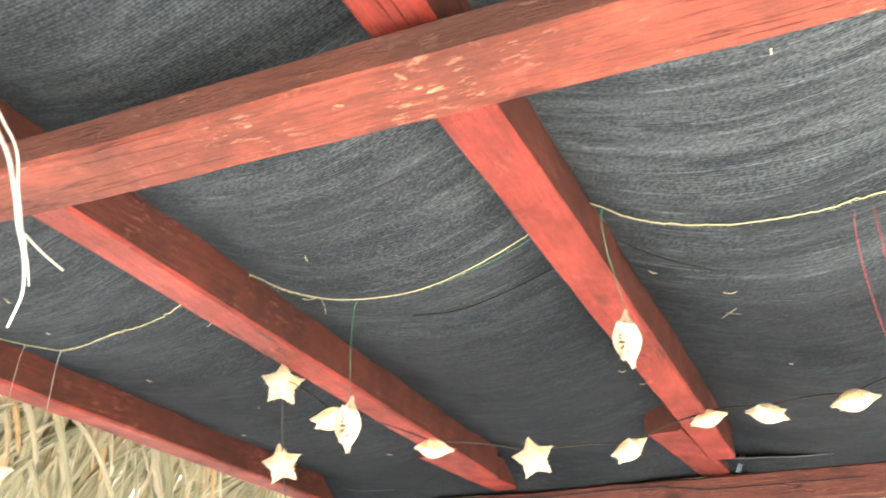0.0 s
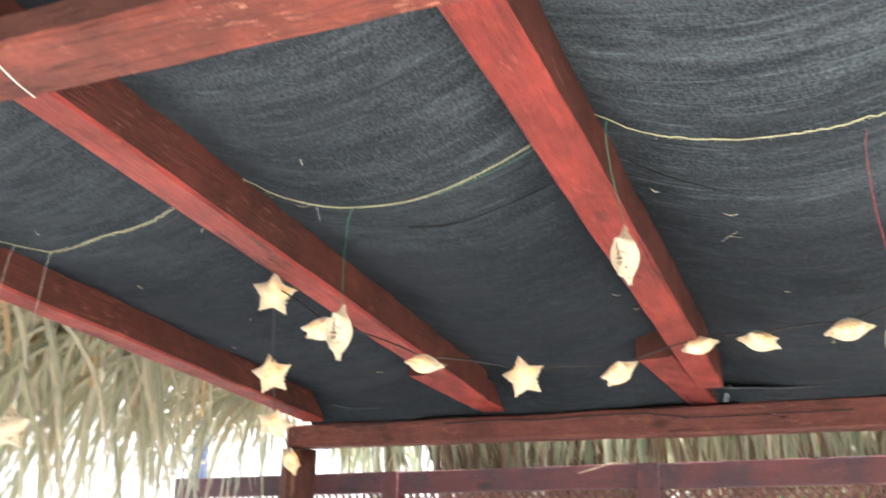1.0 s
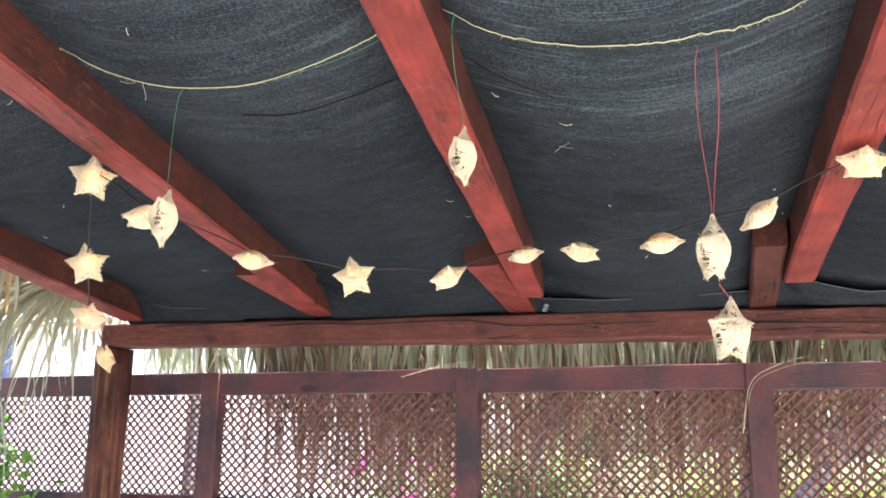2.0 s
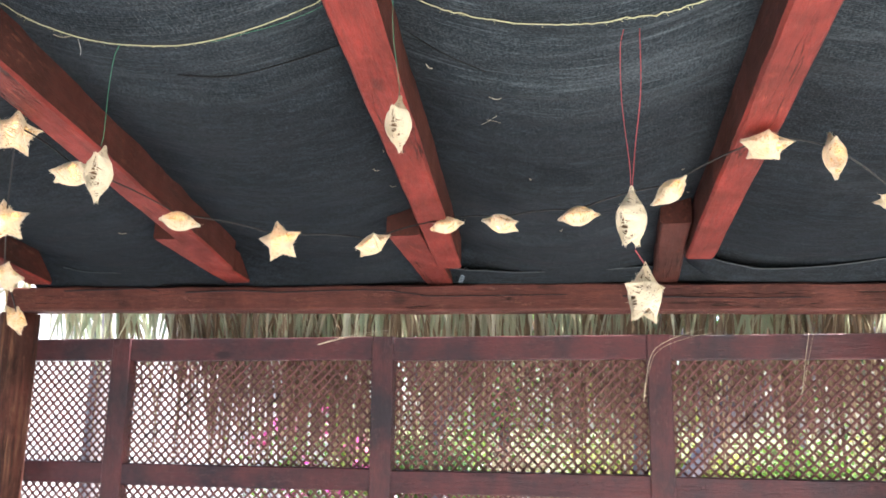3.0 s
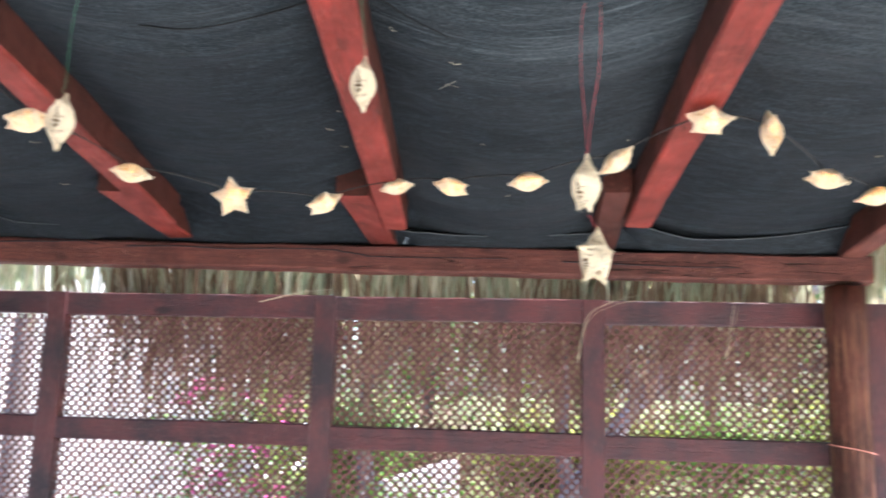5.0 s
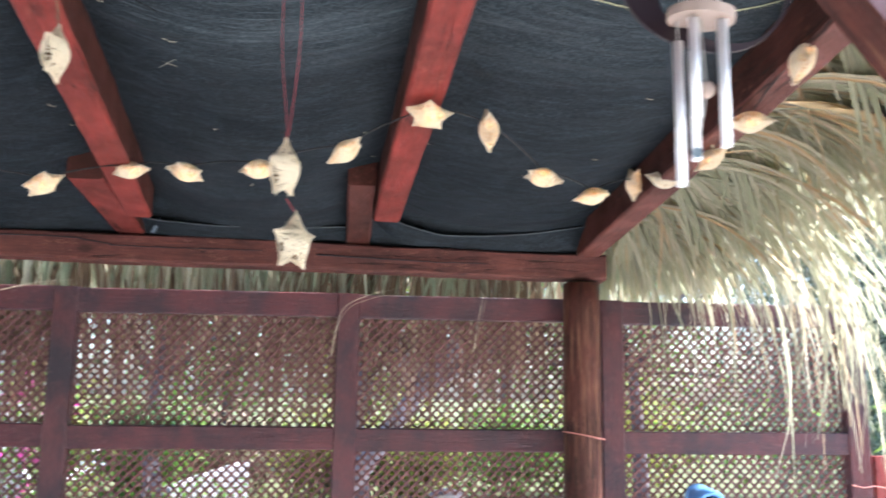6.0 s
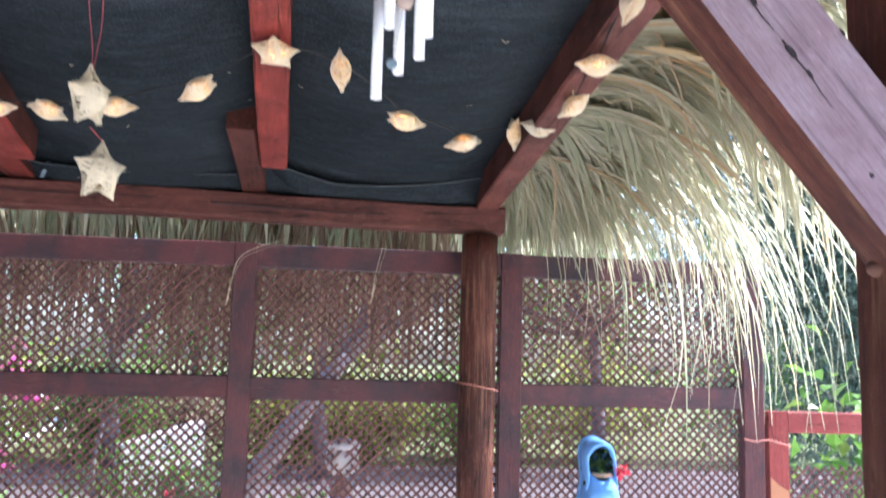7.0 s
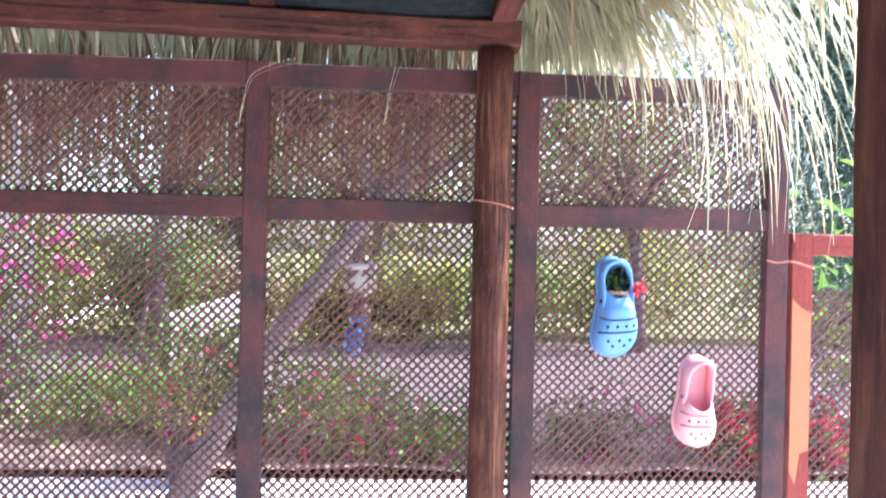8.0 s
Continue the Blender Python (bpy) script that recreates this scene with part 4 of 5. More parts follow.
for k, (at, facing, spin) in enumerate(GARLAND):
    star("star_light", at, facing, spin, STARS_LABEL, "star light string", True, 0.78, k)
for k, (at, facing, spin) in enumerate((((-1.053, 1.565, 1.967), (0.5, -1, -0.3), -8), ((-1.165, 1.713, 1.891), (0.3, -0.7, -0.8), 20), ((-1.358, 2.006, 1.843), (-0.4, -1, -0.5), 40))):
    star("star_light", at, facing, spin, "cream rattan star light on the drooping cable end", "star light string", True, 0.77, k)


def smooth_path(points, n=6):
    """A soft curve through the points."""
    p = [Vector(q) for q in points]
    if len(p) < 3:
        return p
    p = [p[0] * 2 - p[1]] + p + [p[-1] * 2 - p[-2]]
    out = []
    for i in range(1, len(p) - 2):
        for k in range(n):
            t = k / n
            out.append(0.5 * (p[i] * 2 + (p[i + 1] - p[i - 1]) * t + (p[i - 1] * 2 - p[i] * 5 + p[i + 1] * 4 - p[i + 2]) * t * t + (p[i] * 3 - p[i - 1] - p[i + 1] * 3 + p[i + 2]) * t ** 3))
    return out + [p[-2]]


def cord(name, points, r, mat, label, category="cord"):
    path = smooth_path(points) if len(points) < 12 else points
    return tagged(attach(name, mesh_of(name, *tube_data(path, r, 6), mat, True)), label, category)


def garland_cable():
    order = [(-1.358, 2.006, 1.843), (-1.165, 1.713, 1.891), (-1.053, 1.565, 1.967)] + [g[0] for g in GARLAND]
    pts = []
    for p, q in zip(order, order[1:]):
        pts += curve_between(Vector(p) + Vector((0, 0, 0.012)), Vector(q) + Vector((0, 0, 0.012)), -0.006, 8)[:-1]
    cord("light_cable", pts + [Vector(order[-1]) + Vector((0, 0, 0.012))], 0.0015, CABLE, "thin black cable linking the star lights", "cable")


garland_cable()

# yellow cord stitched along the cloth
SEAM = [(-1.55, 1.19), (-1.409, 1.199), (-1.314, 1.217), (-1.147, 1.206), (-0.963, 1.198), (-0.80, 1.200), (-0.711, 1.216), (-0.632, 1.240), (-0.55, 1.247), (-0.452, 1.238), (-0.377, 1.240), (-0.331, 1.240), (-0.226, 1.216), (-0.177, 1.222), (-0.107, 1.230), (-0.039, 1.238), (0.027, 1.243), (0.076, 1.245), (0.123, 1.253), (0.193, 1.262), (0.419, 1.285), (0.66, 1.283), (0.79, 1.305), (0.86, 1.31)]


def seam_y(x):
    for (xa, ya), (xb, yb) in zip(SEAM, SEAM[1:]):
        if x <= xb:
            return ya + (yb - ya) * (x - xa) / (xb - xa)
    return SEAM[-1][1]


def seam_path(x0, x1, n, kink, drop, seed, side=0.0):
    r = random.Random(seed)
    pts = []
    for k in range(n):
        x = x0 + (x1 - x0) * k / (n - 1)
        y = seam_y(x) + side + 0.003 * math.sin(x * 23) + r.gauss(0, kink)
        pts.append((x, y, cloth_z(x, y) - drop))
    return pts


seam = Heap()
seam.add(*tube_data(seam_path(-1.50, 0.82, 320, 0.0011, 0.0022, 3), 0.0007, 5))
r = random.Random(8)
for p in seam_path(-1.49, 0.81, 420, 0.0004, 0.0028, 4):    # frayed ends and stitches
    q = Vector(p)
    d = Vector((r.gauss(0.6, 0.8), r.gauss(0, 1), r.gauss(-0.2, 0.3))).normalized() * r.uniform(0.0025, 0.006)
    seam.add(*tube_data([q - d * 0.4, q + d], 0.00035, 3, 0.5))
tagged(attach("seam_cord", seam.mesh("seam_cord", CORD_YELLOW)), "frayed yellow cord stitched along the shade cloth", "cord")
cord("loose_thread", seam_path(-0.50, -0.335, 14, 0.0006, 0.003, 5, 0.014), 0.0004, CORD_GREEN, "green thread end lying beside the yellow seam", "thread")
cord("loose_thread", [(-0.688, 1.222, cloth_z(-0.688, 1.222) - 0.003), (-0.686, 1.229, cloth_z(-0.686, 1.229) - 0.02), (-0.690, 1.234, cloth_z(-0.69, 1.234) - 0.028)], 0.0003, CORD_WHITE, "short white thread end under the seam", "thread")


def on_cloth(pts, drop):
    return [(x, y, cloth_z(x, y) - drop) for x, y in pts]


# two black tubes draw the shade lines along folds of the cloth
cord("cloth_crease", on_cloth([(-0.606, 1.355), (-0.53, 1.371), (-0.435, 1.368), (-0.346, 1.369)], 0.0012), 0.0012, CREASE, "black tube drawing the shade line of a cloth fold", "cloth crease")
cord("cloth_crease", on_cloth([(-0.238, 1.352), (-0.215, 1.360), (-0.20, 1.367), (-0.174, 1.379), (-0.134, 1.402)], 0.0008), 0.0010, CREASE, "black tube drawing the shade line of a cloth fold", "cloth crease")
def flap(top):
    """A strip of the cloth's end that hangs slack over the far beam, with a rolled hem."""
    path = smooth_path(top, 10)
    heap = Heap()
    verts, faces = [], []
    for k, p in enumerate(path):
        for s in range(6):
            w = 0.004 * noise.noise(Vector((p[0] * 14, s * 0.9, 3)))
            verts.append((p[0], p[1] + 0.062 * (s / 5) + w * s / 5, p[2] + (max(1.984 - 0.0136 * p[0], p[2] - 0.05) - p[2]) * s / 5 * min(1.0, 0.05 + 0.07 * k, 0.05 + 0.07 * (len(path) - 1 - k))))
    for k in range(len(path) - 1):
        for s in range(5):
            q = k * 6 + s
            faces.append((q, q + 6, q + 7, q + 1))
    heap.add(verts, faces)
    ob = thing("cloth_flap", top[0], "slack dark end of the shade cloth with a rolled hem", "cloth flap")
    attach("cloth", heap.mesh("cloth", CLOTH), ob)
    attach("hem", mesh_of("hem", *tube_data([Vector(p) + Vector((0, -0.001, 0.0008 * noise.noise(Vector((p[0] * 60, 0, 0))))) for p in path], 0.0016, 6), HEM, True), ob)
    return ob


flap([(0.196, 2.417, 2.047), (0.263, 2.422, 2.028), (0.332, 2.432, 2.010), (0.405, 2.437, 1.999), (0.574, 2.437, 2.006), (0.751, 2.437, 2.033), (0.834, 2.437, 2.057)])
flap([(-1.568, 2.447, 2.054), (-1.501, 2.457, 2.040), (-1.366, 2.457, 2.034), (-1.273, 2.457, 2.041), (-1.126, 2.457, 2.046)])
flap([(-0.432, 2.457, 2.031), (-0.362, 2.452, 2.018), (-0.301, 2.447, 2.013), (-0.221, 2.452, 2.008), (-0.050, 2.452, 2.008), (0.131, 2.447, 2.015)])


def hang(top, stars, mat, double=False, label=""):
    group = "hanging star ornaments"
    z = cloth_z(top[0], top[1]) - 0.003
    for k, (at, facing, spin, size) in enumerate(stars):
        star("hanging_star", at, facing, spin, label, group, False, size, k + 1)
    low = Vector(stars[0][0]) + Vector((0, 0, 0.050 * stars[0][3]))
    mid = Vector((top[0], top[1], z)).lerp(low, 0.45) + Vector((-0.006, 0.002, 0))
    cord("hanging_thread", [(top[0], top[1], z), Vector((top[0], top[1], z)).lerp(low, 0.12) + Vector((-0.005, 0, 0)), mid, low.lerp(mid, 0.25) + Vector((0.002, 0, 0)), low], 0.0005, mat, "thread holding a rattan star under the cloth", "thread")
    if double:
        cord("hanging_thread", [(top[0] + 0.020, top[1], z), (top[0] + 0.019, top[1] + 0.01, z - 0.08), low + Vector((0.008, 0, 0.06)), low + Vector((0.002, 0.001, 0))], 0.0006, mat, "red thread holding two rattan stars", "thread")
        cord("hanging_thread", [Vector(stars[0][0]) - Vector((-0.004, 0, 0.040)), Vector(stars[1][0]) + Vector((0, 0, 0.042))], 0.0008, mat, "short red thread linking two rattan stars", "thread")


hang((-0.222, 1.217), [((-0.247, 1.335, 2.025), (0.95, 0.02, -0.05), 0, 0.80)], CORD_GREEN, False, "cream wound-rattan star hanging on a green thread")
hang((-0.634, 1.242), [((-0.642, 1.233, 1.942), (0.85, 0.35, -0.1), 8, 0.80)], CORD_GREEN, False, "cream wound-rattan star hanging on a green thread")
hang((0.066, 1.264), [((0.069, 1.311, 1.870), (0.93, -0.36, -0.1), -10, 0.80), ((0.083, 1.335, 1.776), (0.8, -0.6, -0.1), -3, 0.78)], CORD_RED, True, "cream wound-rattan star hanging on red threads")
hang((-1.395, 1.200), [((-1.310, 1.120, 1.925), (0.5, -0.8, -0.1), 10, 0.76)], CORD_WHITE, False, "cream wound-rattan star hanging on a white thread")
hang((-1.307, 1.218), [((-1.270, 1.170, 1.832), (0.2, -1, -0.1), 0, 0.76)], CORD_WHITE, False, "cream wound-rattan star hanging on a white thread")

def mending():
    """Pale darning stitches and bits of straw caught in the cloth."""
    r = random.Random(17)
    h = Heap()
    for x0, y0, nx, ny in ((-0.58, 1.118, 14, 5), (-0.40, 1.135, 8, 4)):
        for i in range(nx):
            for j in range(ny):
                if r.random() < 0.22:
                    continue
                x, y = x0 + i * 0.0062 + j * 0.004 + r.gauss(0, 0.0008), y0 + j * 0.018 + r.gauss(0, 0.002)
                n = r.uniform(0.005, 0.011)
                q = [(x + n * dx, y + n * dy, cloth_z(x + n * dx, y + n * dy) - 0.0034) for dx, dy in ((0, 0), (0.25, 0.5), (0.4, 1.0))]
                h.add(*tube_data(q, 0.00022, 3))
    tagged(attach("darning", h.mesh("darning", HEM)), "pale darning stitches in the shade cloth", "stitching", kind="stuff")
    h = Heap()
    for _ in range(46):
        x, y = r.uniform(-1.5, 0.85), r.uniform(0.1, 2.2)
        a, n = r.uniform(0, 6.28), r.uniform(0.006, 0.024)
        q = [(x + math.cos(a) * n * t, y + math.sin(a) * n * t, cloth_z(x, y) - 0.0035 - 0.003 * math.sin(t * 3)) for t in (0, 0.5, 1)]
        h.add(*tube_data(q, r.uniform(0.0003, 0.0006), 4))
    for ends in (((-0.172, 1.595), (-0.138, 1.545)), ((-0.158, 1.565), (-0.136, 1.566))):    # two crossed straws
        q = [(x, y, cloth_z(x, y) - 0.004) for x, y in ends]
        h.add(*tube_data(q, 0.00028, 4))
    tagged(attach("straw_bits", h.mesh("straw_bits", STRAW)), "tiny bits of straw stuck to the cloth", "straw", kind="stuff")


mending()

# ---- wind chime ----
def wind_chime():
    cx, cy, top = 0.4435, 0.820, 1.880
    ch = thing("wind_chime", (cx, cy, top), "wind chime with aluminium tubes under a pale wooden disc", "wind chime")
    heap = Heap()
    heap.add(*disc_data(0.0268, 0.008, 32))
    attach("top_disc", heap.mesh("top_disc", DISC), ch, Matrix.Translation((cx, cy, top)) @ pose(0, 0, 0, 6, 4, 0))
    for dx, dy, z0, z1 in ((-0.0185, 0.003, 1.862, 1.742), (-0.0108, -0.012, 1.876, 1.794), (-0.0012, 0.015, 1.860, 1.767), (0.0128, -0.012, 1.876, 1.771), (0.0205, 0.006, 1.868, 1.796)):
        x, y = cx + dx, cy + dy
        verts, faces = [], []
        n = 16
        for r, z in ((0.0042, z0), (0.0042, z1), (0.0035, z1), (0.0035, z0)):
            for k in range(n):
                verts.append((x + r * math.cos(2 * math.pi * k / n), y + r * math.sin(2 * math.pi * k / n), z))
        for j in range(4):
            for k in range(n):
                a, b = j * n + k, j * n + (k + 1) % n
                c, d = ((j + 1) % 4) * n + (k + 1) % n, ((j + 1) % 4) * n + k
                faces.append((a, d, c, b))
        attach("tube", mesh_of("tube", verts, faces, ALU, True), ch)
        attach("tube_thread", mesh_of("tube_thread", *tube_data([(x, y, top), (x, y, z0 - 0.006)], 0.0006, 5), CORD_WHITE), ch)
    attach("striker", mesh_of("striker", *ball_data(0.0072, 10, 14, 1.0), DISC, True), ch, Matrix.Translation((cx + 0.001, cy - 0.004, 1.820)))
    attach("striker_thread", mesh_of("striker_thread", *tube_data([(cx, cy, top), (cx + 0.001, cy - 0.004, 1.820), (cx - 0.006, cy, 1.770)], 0.0007, 5), CORD_WHITE), ch)
    attach("wind_tag", mesh_of("wind_tag", *disc_data(0.0045, 0.0015, 12), CLIP), ch, Matrix.Translation((cx - 0.007, cy, 1.769)) @ pose(0, 0, 0, 80, 20, 0))
    for k in range(5):
        a = 2 * math.pi * k / 5
        attach("hanger_thread", mesh_of("hanger_thread", *tube_data([(cx + 0.022 * math.cos(a), cy + 0.022 * math.sin(a), top + 0.009), (cx, cy, top + 0.05), (cx, cy, top + 0.09)], 0.0006, 5), CORD_WHITE), ch)
    attach("hanger_cord", mesh_of("hanger_cord", *tube_data([(cx, cy, top + 0.085), (cx, cy, cloth_z(cx, cy) - 0.002)], 0.001, 5), CORD_WHITE), ch)
    # dark crescent hoop above the disc
    verts, faces = [], []
    n = 56
    for k in range(n):
        a = 2 * math.pi * k / n
        wide = 0.0022 + 0.040 * (0.86 + 0.3 * noise.noise(Vector((math.cos(a) * 4, math.sin(a) * 4, 2)))) * (0.5 - 0.5 * math.cos(a - radians(15))) ** 2.0
        for r, z in ((0.100, 0), (0.100, 0.004), (0.100 - wide, 0.004), (0.100 - wide, 0)):
            verts.append((r * math.cos(a), r * math.sin(a), z + 0.004 * math.sin(3 * a)))
    for k in range(n):
        for j in range(4):
            a, b = k * 4 + j, k * 4 + (j + 1) % 4
            c, d = ((k + 1) % n) * 4 + (j + 1) % 4, ((k + 1) % n) * 4 + j
            faces.append((a, b, c, d))
    attach("crescent_hoop", mesh_of("crescent_hoop", verts, faces, HOOP), ch, Matrix.Translation((cx + 0.017, cy + 0.029, 1.938)) @ pose(0, 0, 0, 86, 6, 0) @ Matrix.Scale(0.77, 4), "dark varnished crescent hoop")
    for dx in (-0.058, 0.058):
        attach("hoop_thread", mesh_of("hoop_thread", *tube_data([(cx + dx + 0.017, cy + 0.029, 1.982), (cx, cy, 2.12)], 0.0006, 5), CORD_WHITE), ch)


wind_chime()


# ---- foam clogs used as planters ----
def clog(name, at, tilt, foam, recess, label, lean=0.0, mirror=1, size=1.0, rim=0.60):
    """Sole against the lattice, toe down. Local z along the foot (heel up), local -y away from the sole."""
    L = 0.285
    base = Matrix.Translation(at) @ pose(0, 0, 0, lean, tilt, 0) @ Matrix.Scale(size, 4)
    ob = tagged(new(name), label, "clog")
    ob.empty_display_size = 0.03
    ob.matrix_basis = base

    def half_width(s):      # s: 0 at the toe, 1 at the heel
        toe = 0.061 * (1 - abs((0.27 - min(s, 0.27)) / 0.27) ** 2.6) ** 0.5
        return (toe - 0.018 * max(0.0, min(1.0, (s - 0.30) / 0.28)) - 0.010 * max(0, s - 0.6)) * (1.0 if s < 0.82 else math.sqrt(max(0.0, 1 - ((s - 0.82) / 0.18) ** 2)) * 0.985 + 0.015)

    def centre(s):
        return mirror * 0.010 * math.sin(s * math.pi) - mirror * 0.006 * (1 - s)

    def height(s):
        if s < 0.52:
            return 0.030 + 0.062 * math.sin(min(1.0, s / 0.52) * math.pi / 2) ** 0.8
        return 0.092 - 0.026 * math.sin((s - 0.52) / 0.48 * math.pi) ** 0.7

    def put(nm, me, lab="", m=None):
        o = new(nm, me)
        o.parent = ob
        if m:
            o.matrix_basis = m
        return tagged(o, lab)

    # closed toe: loft of arches
    verts, faces, n, rows = [], [], 20, 18
    for i in range(rows + 1):
        for k in range(n + 1):
            a = math.pi * k / n
            s = 0.004 + (rim - 0.05 + 0.12 * abs(math.cos(a)) ** 1.6) * i / rows
            w, h, c = half_width(s), height(s) * min(1.0, 0.7 + s * 5), centre(s)
            ca, sa = math.cos(a), math.sin(a)
            x = c + w * math.copysign(abs(ca) ** 0.8, ca)
            ridge = 0.0030 * math.exp(-((s - rim + 0.07) / 0.02) ** 2) + 0.0028 * math.exp(-((s - rim + 0.02) / 0.014) ** 2)
            verts.append((x, -0.012 - h * abs(sa) ** 0.62 - ridge * sa, -L / 2 + L * s))
    for i in range(rows):
        for k in range(n):
            a = i * (n + 1) + k
            faces.append((a, a + 1, a + n + 2, a + n + 1))
    me = mesh_of("upper", verts, faces, foam, True)
    o = put("upper", me)
    mod = o.modifiers.new("thickness", "SOLIDIFY")
    mod.thickness, mod.offset = 0.006, 1.0
    # sole
    verts, faces, rows = [], [], 40
    outline = []
    for i in range(rows + 1):
        s = 0.001 + 0.998 * i / rows
        outline.append((centre(s) + half_width(s) + 0.003, -L / 2 + L * s))
    for i in range(rows, -1, -1):
        s = 0.001 + 0.998 * i / rows
        outline.append((centre(s) - half_width(s) - 0.003, -L / 2 + L * s))
    m2 = len(outline)
    for y in (0.0, -0.016, -0.019):
        k = 1.0 if y > -0.018 else 0.97
        verts += [(x * k, y, z * k) for x, z in outline]
    for j in range(2):
        for k in range(m2):
            a, b = j * m2 + k, j * m2 + (k + 1) % m2
            faces.append((a, b, b + m2, a + m2))
    faces.append(tuple(range(m2 - 1, -1, -1)))
    faces.append(tuple(range(2 * m2, 3 * m2)))
    put("sole", mesh_of("sole", verts, faces, foam))
    # heel wall round the opening
    verts, faces, rows = [], [], 36
    for i in range(rows + 1):
        u = -1 + 2 * i / rows
        s = 0.46 + 0.538 * (1 - abs(u) ** 2.6)
        sign = 1 if u > 0 else -1
        x = centre(s) + sign * half_width(s) * (1 if abs(u) > 0.02 else 0)
        h = height(s) * (1.0 if s < 0.75 else 1.0 + 0.12 * ((s - 0.75) / 0.25))
        z = -L / 2 + L * s
        kb = 1.0 if s > 0.66 else 0.93 + 0.07 * max(0.0, (s - 0.46) / 0.2)
        h *= 1.0 if s > 0.66 else 0.42 + 0.58 * max(0.0, (s - 0.46) / 0.2)
        for kx, y in ((kb, -0.014), (1.04 * kb, -0.014 - h * 0.55), (kb, -0.012 - h), (0.86, -0.012 - h), (0.84, -0.014 - h * 0.5), (0.84, -0.014)):
            cxx = centre(s)
            zz = z - (0.012 if kx < 0.9 else 0.0) * max(0.0, (s - 0.7) / 0.3)
            verts.append((cxx + (x - cxx) * kx, y, zz))
    for i in range(rows):
        for k in range(6):
            a, b = i * 6 + k, i * 6 + (k + 1) % 6
            faces.append((a, b, b + 6, a + 6))
    put("heel_wall", mesh_of("heel_wall", verts, faces, foam, True))
    # vent holes and grooves: their shade is drawn with dark discs and tubes
    spots = [(0.20, dx) for dx in (-0.5, 0.0, 0.5)] + [(0.145, dx) for dx in (-0.28, 0.28)] + [(0.345, dx) for dx in (-0.62, -0.2, 0.22, 0.62)]
    for s, dx in spots:
        w, h = half_width(s), height(s) * min(1.0, 0.7 + s * 5)
        a = math.acos(max(-1, min(1, math.copysign(abs(dx) ** 1.25, dx))))
        p = Vector((centre(s) + w * dx, -0.012 - h * math.sin(a) ** 0.62, -L / 2 + L * s))
        nrm = Vector((dx * 0.7, -1, -0.55 * (1 - s)))
        put("vent_hole", mesh_of("vent_hole", *disc_data(0.0044, 0.0016, 12), recess), "", Matrix.Translation(p) @ nrm.to_track_quat("Z", "Y").to_matrix().to_4x4())
    for s in (0.285, 0.43):
        pts = []
        for k in range(3 if s < 0.4 else 2, 18 if s < 0.4 else 19):
            a = math.pi * k / 20
            w, h = half_width(s), height(s) * min(1.0, 0.7 + s * 5)
            pts.append((centre(s) + w * math.copysign(abs(math.cos(a)) ** 0.8, math.cos(a)), -0.0125 - h * math.sin(a) ** 0.62, -L / 2 + L * (s - 0.02 * math.sin(a) * (s > 0.4))))
        put("groove", mesh_of("groove", *tube_data(pts, 0.0024, 5), recess))
    for sign in (-1, 1):
        p = Vector((centre(0.58) + sign * half_width(0.58) * 1.04, -0.055, -L / 2 + L * 0.58))
        put("strap_rivet", mesh_of("strap_rivet", *disc_data(0.006, 0.004, 14), recess), "", Matrix.Translation(p) @ pose(0, 0, 0, 0, 90 * sign, 0))
    return ob


clog("clog", (1.138, FY + 0.0, 1.205), -5, BLUE, HOLE, "sky-blue foam clog with a red-flowered plant, hung on the lattice", 4, rim=0.66)
clog("clog", (1.384, FY + 0.0, 0.944), -1, PINK, DARK_PINK, "empty pale pink foam clog hung on the lattice", 4, -1, 0.92, 0.50)


# ---- plants ----
def leaf_data(p, size, r, ratio=0.5, droop=0.3):
    """One folded leaf of six triangles at p."""
    d = Vector((r.gauss(0, 1), r.gauss(0, 1), r.gauss(0, 0.7) - droop)).normalized()
    side = d.cross(Vector((r.gauss(0, 0.3), r.gauss(0, 0.3), 1))).normalized()
    up = side.cross(d)
    w = size * ratio * 0.5
    a, b, c = p, p + d * size * 0.5 - up * size * 0.05, p + d * size - up * size * 0.2
    return [a, b + side * w + up * w * 0.4, c, b - side * w + up * w * 0.4, b], [(0, 1, 4), (1, 2, 4), (2, 3, 4), (3, 0, 4)]


def crown(heap, centre, radii, clumps, per, size, r, ratio=0.5, clump=0.28):
    """Leaves in many clumps through an uneven body."""
    for _ in range(clumps):
        d = Vector((r.gauss(0, 1), r.gauss(0, 1), r.gauss(0, 1))).normalized() * r.uniform(0.35, 1.05)
        c = Vector(centre) + Vector((d.x * radii[0], d.y * radii[1], d.z * radii[2]))
        for _ in range(per):
            o = Vector((r.gauss(0, clump * radii[0]), r.gauss(0, clump * radii[1]), r.gauss(0, clump * radii[2])))
            heap.add(*leaf_data(c + o, size * r.uniform(0.6, 1.3), r, ratio))


